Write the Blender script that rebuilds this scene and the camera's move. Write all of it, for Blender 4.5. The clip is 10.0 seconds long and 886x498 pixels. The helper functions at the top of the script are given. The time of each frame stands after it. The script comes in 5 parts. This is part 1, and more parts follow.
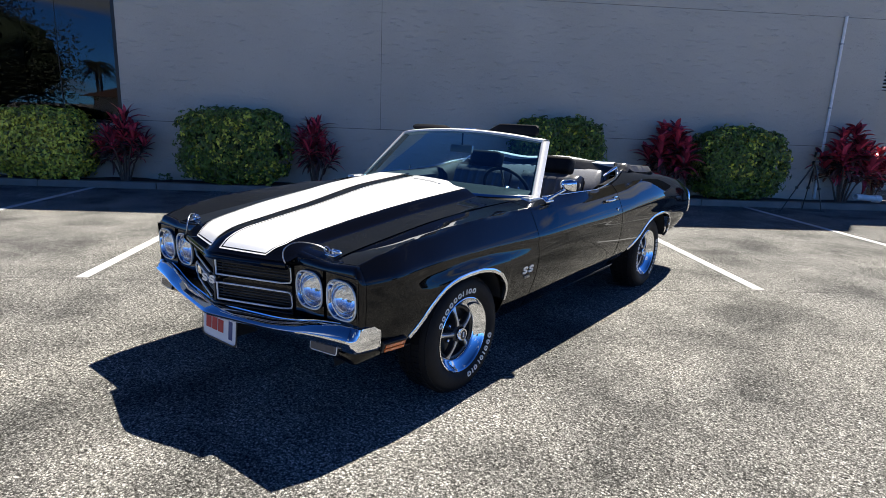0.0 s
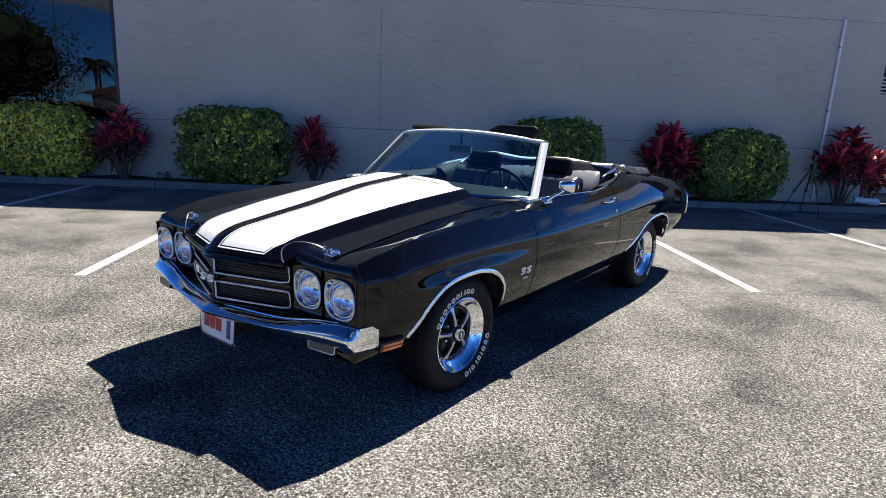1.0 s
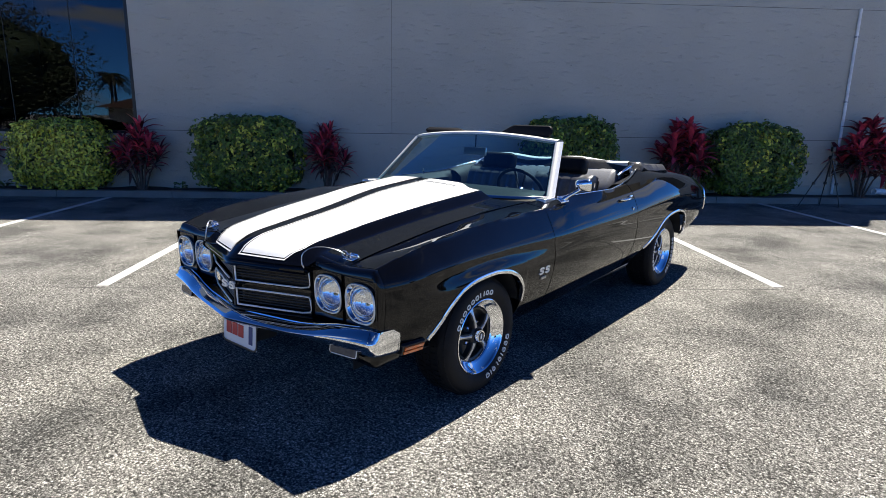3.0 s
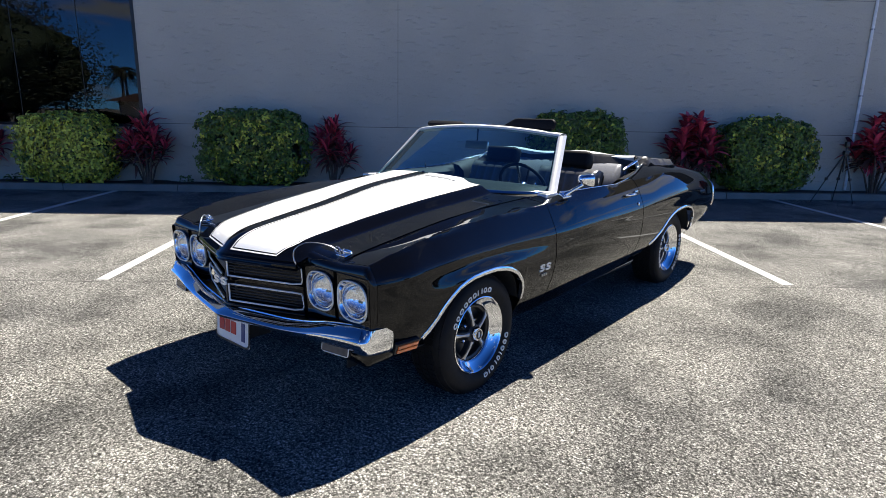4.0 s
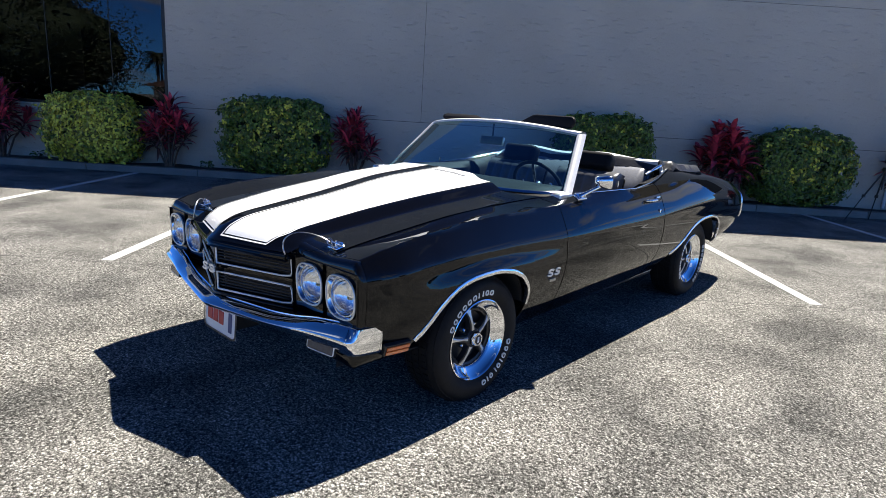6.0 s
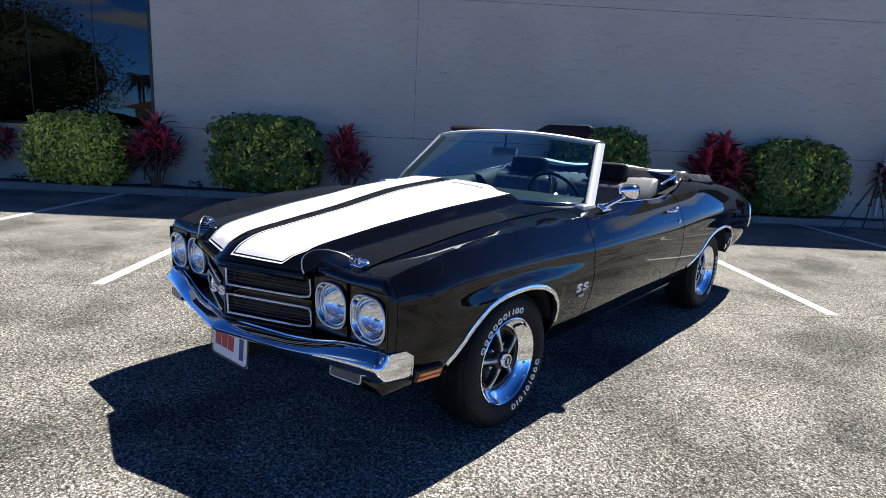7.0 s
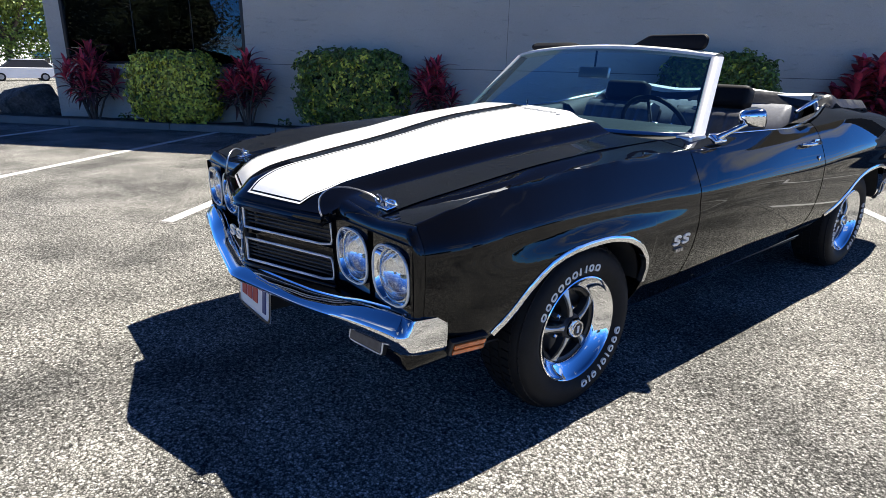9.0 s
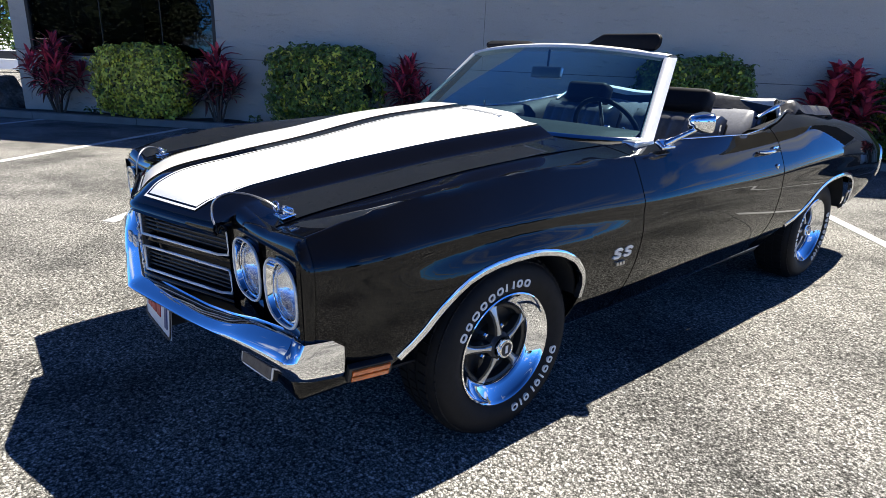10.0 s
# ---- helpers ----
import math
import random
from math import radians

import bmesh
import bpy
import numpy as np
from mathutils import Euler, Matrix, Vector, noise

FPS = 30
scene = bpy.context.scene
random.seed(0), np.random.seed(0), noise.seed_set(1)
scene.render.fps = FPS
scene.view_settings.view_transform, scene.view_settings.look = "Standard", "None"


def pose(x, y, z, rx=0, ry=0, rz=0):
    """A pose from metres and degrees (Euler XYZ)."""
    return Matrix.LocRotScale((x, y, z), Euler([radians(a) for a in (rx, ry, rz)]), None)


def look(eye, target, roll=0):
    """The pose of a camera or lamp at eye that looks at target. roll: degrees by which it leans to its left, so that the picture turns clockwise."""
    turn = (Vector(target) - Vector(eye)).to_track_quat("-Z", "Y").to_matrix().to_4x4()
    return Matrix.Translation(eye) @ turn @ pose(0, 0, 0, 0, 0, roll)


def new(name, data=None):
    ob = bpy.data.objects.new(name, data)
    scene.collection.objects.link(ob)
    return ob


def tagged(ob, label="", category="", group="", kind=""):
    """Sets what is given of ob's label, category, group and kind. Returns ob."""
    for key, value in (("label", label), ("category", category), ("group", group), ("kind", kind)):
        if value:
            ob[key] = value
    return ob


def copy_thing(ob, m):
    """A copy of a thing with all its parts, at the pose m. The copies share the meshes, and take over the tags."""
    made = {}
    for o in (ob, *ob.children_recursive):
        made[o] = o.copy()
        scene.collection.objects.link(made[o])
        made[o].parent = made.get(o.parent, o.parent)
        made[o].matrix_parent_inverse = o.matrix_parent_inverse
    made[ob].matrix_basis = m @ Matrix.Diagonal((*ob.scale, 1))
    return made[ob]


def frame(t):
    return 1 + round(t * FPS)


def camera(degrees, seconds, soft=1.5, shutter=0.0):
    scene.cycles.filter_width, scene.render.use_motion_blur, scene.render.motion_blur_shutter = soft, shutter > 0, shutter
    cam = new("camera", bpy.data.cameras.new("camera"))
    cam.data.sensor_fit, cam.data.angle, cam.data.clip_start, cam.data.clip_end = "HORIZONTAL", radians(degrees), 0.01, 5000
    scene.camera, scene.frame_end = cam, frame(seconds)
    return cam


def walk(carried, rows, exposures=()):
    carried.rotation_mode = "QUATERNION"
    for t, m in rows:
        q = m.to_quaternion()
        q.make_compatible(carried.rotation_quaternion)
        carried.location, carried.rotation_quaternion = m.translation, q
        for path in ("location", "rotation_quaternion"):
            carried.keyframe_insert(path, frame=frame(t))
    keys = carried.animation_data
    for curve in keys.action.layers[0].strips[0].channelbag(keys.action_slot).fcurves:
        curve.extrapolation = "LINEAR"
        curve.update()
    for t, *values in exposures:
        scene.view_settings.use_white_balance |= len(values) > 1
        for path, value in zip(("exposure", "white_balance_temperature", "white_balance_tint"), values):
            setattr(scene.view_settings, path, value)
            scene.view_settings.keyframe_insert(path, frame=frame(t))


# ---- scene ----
cam = camera(74.7, 10.0, soft=0.65)
PATH = [
    (0, (2.596, -2.386, 1.462), (1.396, -0.849, 1.016), 2.3),
    (0.5, (2.598, -2.386, 1.458), (1.405, -0.85, 0.995), 2.4),
    (1, (2.599, -2.39, 1.464), (1.404, -0.85, 1.019), 2.7),
    (1.5, (2.603, -2.395, 1.463), (1.411, -0.848, 1.033), 2.5),
    (2, (2.604, -2.397, 1.464), (1.422, -0.84, 1.043), 2.5),
    (2.5, (2.598, -2.404, 1.466), (1.389, -0.867, 1.048), 1.7),
    (3, (2.585, -2.407, 1.46), (1.351, -0.896, 1.023), 1.0),
    (4.5, (2.586, -2.225, 1.452), (1.31, -0.755, 0.994), 1.3),
    (5, (2.592, -2.156, 1.45), (1.282, -0.715, 0.997), 1.7),
    (6.5, (2.461, -2.112, 1.386), (1.154, -0.669, 0.927), 4.1),
    (7, (2.303, -2.112, 1.356), (1.017, -0.634, 0.954), 2.8),
    (7.5, (2.202, -2.051, 1.308), (0.882, -0.611, 0.88), 3.2),
    (8, (2.132, -1.911, 1.272), (0.698, -0.608, 0.777), 4.9),
    (8.5, (2.107, -1.763, 1.269), (0.624, -0.537, 0.723), 3.5),
    (9, (2.1, -1.636, 1.255), (0.622, -0.434, 0.647), 1.5),
    (9.5, (2.079, -1.479, 1.25), (0.619, -0.253, 0.646), 2.8),
    (10, (2.108, -1.339, 1.25), (0.658, -0.102, 0.642), 2.6),
]
walk(cam, [(t, look(eye, target, roll)) for t, eye, target, roll in PATH], [(0.0, 1.22, 6500, 10), (6.5, 1.30, 6500, 10), (8.5, 1.37, 6500, 10), (10.0, 1.51, 6500, 10)])

# ---- world and light ----
SUN_FROM = Vector((-0.02, 0.60, 1.0)).normalized()
world = bpy.data.worlds.new("world")
scene.world = world
world.use_nodes = True
wn = world.node_tree.nodes
sky = wn.new("ShaderNodeTexSky")
sky.sky_type = "NISHITA"
sky.sun_disc = False
sky.sun_elevation = math.asin(SUN_FROM.z)
sky.sun_rotation = math.atan2(SUN_FROM.x, SUN_FROM.y)
sky.air_density, sky.dust_density, sky.ozone_density = 0.6, 0.0, 3.0
wn["Background"].inputs["Strength"].default_value = 0.0155
tint = wn.new("ShaderNodeVectorMath")
tint.operation = "MULTIPLY"
tint.inputs[1].default_value = (0.33, 0.98, 1.94)
wl = world.node_tree.links
wl.new(sky.outputs[0], tint.inputs[0])
# the sky pales towards the horizon all round, and thin scattered clouds drift over it
wcoord, wsep = wn.new("ShaderNodeTexCoord"), wn.new("ShaderNodeSeparateXYZ")
wl.new(wcoord.outputs["Generated"], wsep.inputs[0])
haze = wn.new("ShaderNodeMapRange")
haze.data_type = "FLOAT_VECTOR"
low, high, near, over = [haze.inputs[i] for i in (7, 8, 9, 10)]
low.default_value, high.default_value = (0.0,) * 3, (0.85,) * 3
near.default_value, over.default_value = (4.3, 4.0, 3.9), (0.50, 0.58, 0.70)
upward = wn.new("ShaderNodeCombineXYZ")
for axis in "XYZ":
    wl.new(wsep.outputs["Z"], upward.inputs[axis])
wl.new(upward.outputs[0], haze.inputs["Vector"])
pale = wn.new("ShaderNodeVectorMath")
pale.operation = "MULTIPLY"
wl.new(tint.outputs[0], pale.inputs[0])
wl.new(haze.outputs["Vector"], pale.inputs[1])
depth, plane = wn.new("ShaderNodeMath"), wn.new("ShaderNodeVectorMath")
depth.operation, depth.inputs[1].default_value = "ADD", 0.22
plane.operation = "DIVIDE"
wl.new(wsep.outputs["Z"], depth.inputs[0])
wl.new(wcoord.outputs["Generated"], plane.inputs[0])
wl.new(depth.outputs[0], plane.inputs[1])
puffs, cover, cloudy = wn.new("ShaderNodeTexNoise"), wn.new("ShaderNodeMapRange"), wn.new("ShaderNodeMix")
puffs.inputs["Scale"].default_value, puffs.inputs["Detail"].default_value, puffs.inputs["Distortion"].default_value = 2.1, 7.0, 0.6
cover.inputs["From Min"].default_value, cover.inputs["From Max"].default_value = 0.515, 0.65
wl.new(plane.outputs[0], puffs.inputs["Vector"])
thick = wn.new("ShaderNodeMath")  # seen edge-on, low clouds close up
thick.operation = "MULTIPLY_ADD"
thick.inputs[1].default_value = -0.16
wl.new(wsep.outputs["Z"], thick.inputs[0])
wl.new(puffs.outputs["Fac"], thick.inputs[2])
wl.new(thick.outputs[0], cover.inputs["Value"])
cloudy.data_type = "RGBA"
cloudy.inputs["B"].default_value = (19.0, 20.5, 23.0, 1)
wl.new(cover.outputs[0], cloudy.inputs["Factor"])
wl.new(pale.outputs[0], cloudy.inputs["A"])
wl.new(cloudy.outputs["Result"], wn["Background"].inputs["Color"])
sun = new("sun", bpy.data.lights.new("sun", "SUN"))
sun.data.energy, sun.data.angle, sun.data.color = 5.0, radians(0.55), (1.0, 0.95, 0.86)
sun.matrix_world = look(SUN_FROM * 30, (0, 0, 0))


# ---- materials ----
def material(name, color, rough=0.5, metal=0.0, grain=0.0, grain_scale=60.0, blotch=0.0, blotch_scale=4.0, bump=0.0,
             bump_scale=80.0, coat=0.0, ior=1.5, random_tone=0.0, transmission=0.0, sheen=0.0, island=False, emission=0.0):
    """A principled surface with fine grain, broad blotches and a little relief, all in metres of object space."""
    m = bpy.data.materials.new(name)
    m.use_nodes = True
    nodes, links = m.node_tree.nodes, m.node_tree.links
    p = nodes["Principled BSDF"]
    p.inputs["Roughness"].default_value = rough
    p.inputs["Metallic"].default_value = metal
    p.inputs["IOR"].default_value = ior
    p.inputs["Coat Weight"].default_value = coat
    p.inputs["Coat Roughness"].default_value = 0.02
    p.inputs["Transmission Weight"].default_value = transmission
    p.inputs["Sheen Weight"].default_value = sheen
    rgb = nodes.new("ShaderNodeRGB")
    rgb.outputs[0].default_value = (*color, 1)
    out = rgb.outputs[0]
    coord = nodes.new("ShaderNodeTexCoord")

    def noise_node(scale, detail):
        n = nodes.new("ShaderNodeTexNoise")
        n.inputs["Scale"].default_value, n.inputs["Detail"].default_value = scale, detail
        links.new(coord.outputs["Object"], n.inputs["Vector"])
        return n.outputs["Fac"]

    def vary(out, fac, amount):
        ramp = nodes.new("ShaderNodeMapRange")
        ramp.inputs["From Min"].default_value, ramp.inputs["From Max"].default_value = 0.3, 0.7
        ramp.inputs["To Min"].default_value, ramp.inputs["To Max"].default_value = 1 - amount, 1 + amount
        links.new(fac, ramp.inputs["Value"])
        mul = nodes.new("ShaderNodeVectorMath")
        mul.operation = "MULTIPLY"
        links.new(out, mul.inputs[0])
        links.new(ramp.outputs[0], mul.inputs[1])
        return mul.outputs[0]

    if grain:
        out = vary(out, noise_node(grain_scale, 3), grain)
    if blotch:
        out = vary(out, noise_node(blotch_scale, 4), blotch)
    if random_tone:
        info = nodes.new("ShaderNodeNewGeometry" if island else "ShaderNodeObjectInfo")
        ramp = nodes.new("ShaderNodeMapRange")
        ramp.inputs["To Min"].default_value, ramp.inputs["To Max"].default_value = 1 - random_tone, 1 + random_tone
        links.new(info.outputs["Random Per Island" if island else "Random"], ramp.inputs["Value"])
        mul = nodes.new("ShaderNodeVectorMath")
        mul.operation = "MULTIPLY"
        links.new(out, mul.inputs[0])
        links.new(ramp.outputs[0], mul.inputs[1])
        out = mul.outputs[0]
    links.new(out, p.inputs["Base Color"])
    if bump:
        b = nodes.new("ShaderNodeBump")
        b.inputs["Strength"].default_value, b.inputs["Distance"].default_value = 1.0, bump
        links.new(noise_node(bump_scale, 4), b.inputs["Height"])
        links.new(b.outputs[0], p.inputs["Normal"])
    if emission:
        p.inputs["Emission Color"].default_value = (*color, 1)
        p.inputs["Emission Strength"].default_value = emission
    return m


M = {
    "paint": material("black_car_paint", (0.002, 0.0022, 0.003), 0.012, ior=1.42, blotch=0.1),
    "stripe": material("white_stripe_paint", (0.87, 0.87, 0.85), 0.25, coat=0.6, blotch=0.02),
    "chrome": material("chrome", (0.82, 0.83, 0.85), 0.05, 1.0, bump=0.0001, bump_scale=30),
    "argent": material("silver_trim", (0.55, 0.56, 0.58), 0.28, 1.0, grain=0.05),
    "brightwork": material("bright_trim", (0.80, 0.80, 0.78), 0.32, 0.35, grain=0.05),
    "blackplastic": material("black_plastic", (0.012, 0.012, 0.013), 0.45, grain=0.2),
    "grille": material("black_grille", (0.012, 0.012, 0.012), 0.35, grain=0.2),
    "rubber": material("tyre_rubber", (0.007, 0.007, 0.0075), 0.65, ior=1.3, grain=0.25, grain_scale=40, blotch=0.2, bump=0.0004, bump_scale=200),
    "letter": material("white_lettering", (0.75, 0.74, 0.70), 0.6, grain=0.06),
    "under": material("underbody", (0.006, 0.006, 0.006), 0.8, grain=0.3),
    "lens": material("lamp_lens", (0.92, 0.94, 0.96), 0.03, transmission=1.0, ior=1.4, bump=0.0004, bump_scale=110),
    "smoke": material("smoky_lens", (0.06, 0.06, 0.065), 0.12, blotch=0.2, blotch_scale=40, bump=0.001, bump_scale=160),
    "amber": material("amber_lens", (0.62, 0.13, 0.02), 0.15, coat=0.6, blotch=0.2, blotch_scale=30),
    "vinyl": material("black_vinyl", (0.007, 0.007, 0.0085), 0.6, ior=1.25, grain=0.15, bump=0.0006, bump_scale=250),
    "topcloth": material("black_convertible_top", (0.035, 0.036, 0.039), 0.30, grain=0.2, bump=0.003, bump_scale=25),
    "seat": material("black_seat_vinyl", (0.085, 0.085, 0.088), 0.32, ior=1.6, grain=0.1, bump=0.0004, bump_scale=120),
    "dashpad": material("black_dash_pad", (0.018, 0.022, 0.024), 0.6, ior=1.2, grain=0.15, bump=0.0006, bump_scale=250),
    "rearseat": material("grey_pleated_vinyl", (0.25, 0.255, 0.27), 0.30, grain=0.1, bump=0.0004, bump_scale=120),
    "carpet": material("black_carpet", (0.012, 0.012, 0.013), 0.95, grain=0.3, bump=0.002, bump_scale=300),
    "silver": material("grey_metal", (0.32, 0.33, 0.34), 0.45, 0.6, grain=0.15),
    "plate": material("white_plate", (0.75, 0.75, 0.74), 0.4, blotch=0.05),
    "red": material("red_letters", (0.45, 0.02, 0.02), 0.5, blotch=0.05),
    "blue": material("dark_blue_bar", (0.03, 0.05, 0.16), 0.5, blotch=0.05),
    "seam": material("tar_seam", (0.06, 0.058, 0.055), 0.9, grain=0.5, grain_scale=60, blotch=0.4, blotch_scale=3),
    "darkgap": material("dark_joint", (0.13, 0.125, 0.115), 0.9, grain=0.2),
    "kerb": material("concrete_kerb", (0.22, 0.205, 0.18), 0.9, grain=0.15, blotch=0.15, blotch_scale=3, bump=0.003, bump_scale=60, random_tone=0.1),
    "soil": material("mulch", (0.05, 0.04, 0.03), 0.95, grain=0.4, grain_scale=40, bump=0.02, bump_scale=40),
    "line": material("white_line_paint", (0.54, 0.54, 0.52), 0.7, grain=0.18, grain_scale=90, blotch=0.12, blotch_scale=5, bump=0.002, bump_scale=150),
    "leaf_a": material("yellow_green_leaf", (0.43, 0.41, 0.045), 0.45, random_tone=0.85, island=True),
    "leaf_b": material("dark_green_leaf", (0.098, 0.145, 0.016), 0.4, random_tone=0.7, island=True),
    # near-black green, the shade between leaves put into a colour
    "gap_shade": material("painted_gap_shade", (0.015, 0.028, 0.008), 0.8, grain=0.5, grain_scale=25, bump=0.03, bump_scale=18),
    # one tree leaf in two tones: dark as mirrored dimly, bright as in sun
    "leaf_dim": material("tree_leaf_dim_copy", (0.020, 0.026, 0.008), 0.6, random_tone=0.35, island=True),
    "leaf_sun": material("tree_leaf_lit_copy", (0.22, 0.28, 0.05), 0.5, random_tone=0.5, island=True),
    "leaf_red": material("crimson_leaf", (0.40, 0.040, 0.066), 0.30, random_tone=0.85, grain=0.2, grain_scale=20),
    "leaf_dry": material("dark_bronze_leaf", (0.11, 0.045, 0.035), 0.5, random_tone=0.5),
    "bark": material("bark", (0.12, 0.09, 0.07), 0.9, grain=0.3, grain_scale=30, bump=0.01, bump_scale=30),
    "rock": material("dark_rock", (0.075, 0.07, 0.062), 0.85, grain=0.4, grain_scale=25, blotch=0.6, blotch_scale=5, bump=0.05, bump_scale=9),
    "window": material("tinted_window_glass", (0.10, 0.13, 0.17), 0.0, transmission=1.0, ior=1.48),
    "frame": material("dark_window_frame", (0.03, 0.028, 0.025), 0.35, 0.5, grain=0.1),
    # near-black paint in place of unlit depth, indoors and in the opening
    "dark": material("unlit_depth_paint", (0.03, 0.03, 0.03), 0.9, blotch=0.2),
    "pvc": material("white_pipe", (0.74, 0.74, 0.72), 0.45, blotch=0.12, blotch_scale=9),
    "tripod": material("black_tripod", (0.015, 0.015, 0.015), 0.4, grain=0.2),
    "whitewall": material("white_stucco", (0.82, 0.82, 0.80), 0.85, blotch=0.06),
    "roof": material("terracotta_roof", (0.06, 0.032, 0.025), 0.8, grain=0.2, blotch=0.2),
    "whitecar": material("white_car_paint", (0.78, 0.79, 0.80), 0.25, coat=0.8, blotch=0.02),
    "grass": material("grass", (0.10, 0.14, 0.04), 0.9, grain=0.3, blotch=0.3, blotch_scale=0.5),
}


def asphalt():
    """Sun-bleached asphalt: pale stones in dark binder, worn patches and drips."""
    m = bpy.data.materials.new("weathered_asphalt")
    m.use_nodes = True
    nodes, links = m.node_tree.nodes, m.node_tree.links
    p = nodes["Principled BSDF"]
    p.inputs["Roughness"].default_value = 0.9
    p.inputs["Specular IOR Level"].default_value = 0.08
    coord = nodes.new("ShaderNodeTexCoord")

    def tex(kind, scale, detail=3):
        n = nodes.new(kind)
        n.inputs["Scale"].default_value = scale
        if kind == "ShaderNodeTexNoise":
            n.inputs["Detail"].default_value = detail
        links.new(coord.outputs["Object"], n.inputs["Vector"])
        return n

    def ramp(src, stops):
        r = nodes.new("ShaderNodeValToRGB")
        e = r.color_ramp.elements
        e[0].position, e[0].color = stops[0][0], (*stops[0][1], 1)
        e[1].position, e[1].color = stops[-1][0], (*stops[-1][1], 1)
        for pos, col in stops[1:-1]:
            x = e.new(pos)
            x.color = (*col, 1)
        links.new(src, r.inputs[0])
        return r.outputs[0]

    def times(a, b):
        v = nodes.new("ShaderNodeVectorMath")
        v.operation = "MULTIPLY"
        links.new(a, v.inputs[0])
        links.new(b, v.inputs[1])
        return v.outputs[0]

    def red(src):
        s = nodes.new("ShaderNodeSeparateColor")
        links.new(src, s.inputs[0])
        return s.outputs[0]

    stones = tex("ShaderNodeTexVoronoi", 98)
    gaps = tex("ShaderNodeTexVoronoi", 98)
    warp, shift = tex("ShaderNodeTexNoise", 150, 3), nodes.new("ShaderNodeVectorMath")
    shift.operation = "MULTIPLY_ADD"
    shift.inputs[1].default_value = (0.013, 0.013, 0.0)
    links.new(warp.outputs["Color"], shift.inputs[0])
    links.new(coord.outputs["Object"], shift.inputs[2])
    for n in (stones, gaps):  # ragged outlines
        links.new(shift.outputs[0], n.inputs["Vector"])
    gaps.feature = "DISTANCE_TO_EDGE"
    tone = ramp(red(stones.outputs["Color"]), [(0.0, (0.11, 0.108, 0.10)), (0.3, (0.315, 0.308, 0.288)), (0.75, (0.485, 0.475, 0.443)), (1.0, (0.70, 0.685, 0.635))])
    joint = ramp(gaps.outputs["Distance"], [(0.02, (0.18,) * 3), (0.10, (0.54,) * 3), (0.20, (1.0,) * 3)])
    fine = ramp(tex("ShaderNodeTexNoise", 75, 3).outputs["Fac"], [(0.38, (0.46,) * 3), (0.62, (1.34,) * 3)])
    patch = ramp(tex("ShaderNodeTexNoise", 1.3, 5).outputs["Fac"], [(0.34, (0.52, 0.525, 0.53)), (0.50, (0.95, 0.95, 0.945)), (0.68, (1.26, 1.255, 1.24))])
    broad = ramp(tex("ShaderNodeTexNoise", 0.35, 4).outputs["Fac"], [(0.3, (0.84, 0.84, 0.85)), (0.7, (1.1, 1.09, 1.06))])
    links.new(times(times(times(times(tone, joint), fine), patch), broad), p.inputs["Base Color"])
    b = nodes.new("ShaderNodeBump")
    b.inputs["Strength"].default_value, b.inputs["Distance"].default_value = 1.0, 0.004
    links.new(red(joint), b.inputs["Height"])
    links.new(b.outputs[0], p.inputs["Normal"])
    return m


def stucco():
    """Troweled stucco: long flat strokes with ragged, sparse scratches and a sandy grain."""
    m = material("grey_stucco", (0.47, 0.44, 0.37), 0.9, grain=0.05, grain_scale=90, blotch=0.07, blotch_scale=0.7)
    nodes, links = m.node_tree.nodes, m.node_tree.links
    coord = nodes.new("ShaderNodeTexCoord")

    def height(scale, stretch, detail, low, high):
        mp, n, r = nodes.new("ShaderNodeMapping"), nodes.new("ShaderNodeTexNoise"), nodes.new("ShaderNodeMapRange")
        mp.inputs["Scale"].default_value = stretch
        n.inputs["Scale"].default_value, n.inputs["Detail"].default_value = scale, detail
        r.inputs["From Min"].default_value, r.inputs["From Max"].default_value = low, high
        links.new(coord.outputs["Object"], mp.inputs["Vector"])
        links.new(mp.outputs[0], n.inputs["Vector"])
        links.new(n.outputs["Fac"], r.inputs["Value"])
        return r.outputs[0]

    normal = None
    for value, depth in ((height(5.0, (1, 1, 3.6), 6, 0.60, 0.71), 0.0085), (height(1.6, (1, 1, 2.2), 4, 0.3, 0.7), 0.02), (height(60, (1, 1, 1), 3, 0.3, 0.7), 0.0025)):
        b = nodes.new("ShaderNodeBump")
        b.inputs["Strength"].default_value, b.inputs["Distance"].default_value = 1.0, depth
        links.new(value, b.inputs["Height"])
        if normal:
            links.new(normal, b.inputs["Normal"])
        normal = b.outputs[0]
    links.new(normal, nodes["Principled BSDF"].inputs["Normal"])
    return m


M["wall"] = stucco()
M["asphalt"] = asphalt()


def thin_glass():
    """A sheet of laminated glass: faintly green, with the gloss of its two faces."""
    m = bpy.data.materials.new("windscreen_glass")
    m.use_nodes = True
    nodes, links = m.node_tree.nodes, m.node_tree.links
    nodes.remove(nodes["Principled BSDF"])
    clear, gloss, mix = nodes.new("ShaderNodeBsdfTransparent"), nodes.new("ShaderNodeBsdfGlossy"), nodes.new("ShaderNodeMixShader")
    clear.inputs["Color"].default_value = (0.38, 0.66, 0.80, 1)
    gloss.inputs["Roughness"].default_value = 0.0
    gloss.inputs["Color"].default_value = (0.80, 0.95, 0.98, 1)
    fres = nodes.new("ShaderNodeFresnel")
    fres.inputs["IOR"].default_value = 2.4
    links.new(fres.outputs[0], mix.inputs[0])
    links.new(clear.outputs[0], mix.inputs[1])
    links.new(gloss.outputs[0], mix.inputs[2])
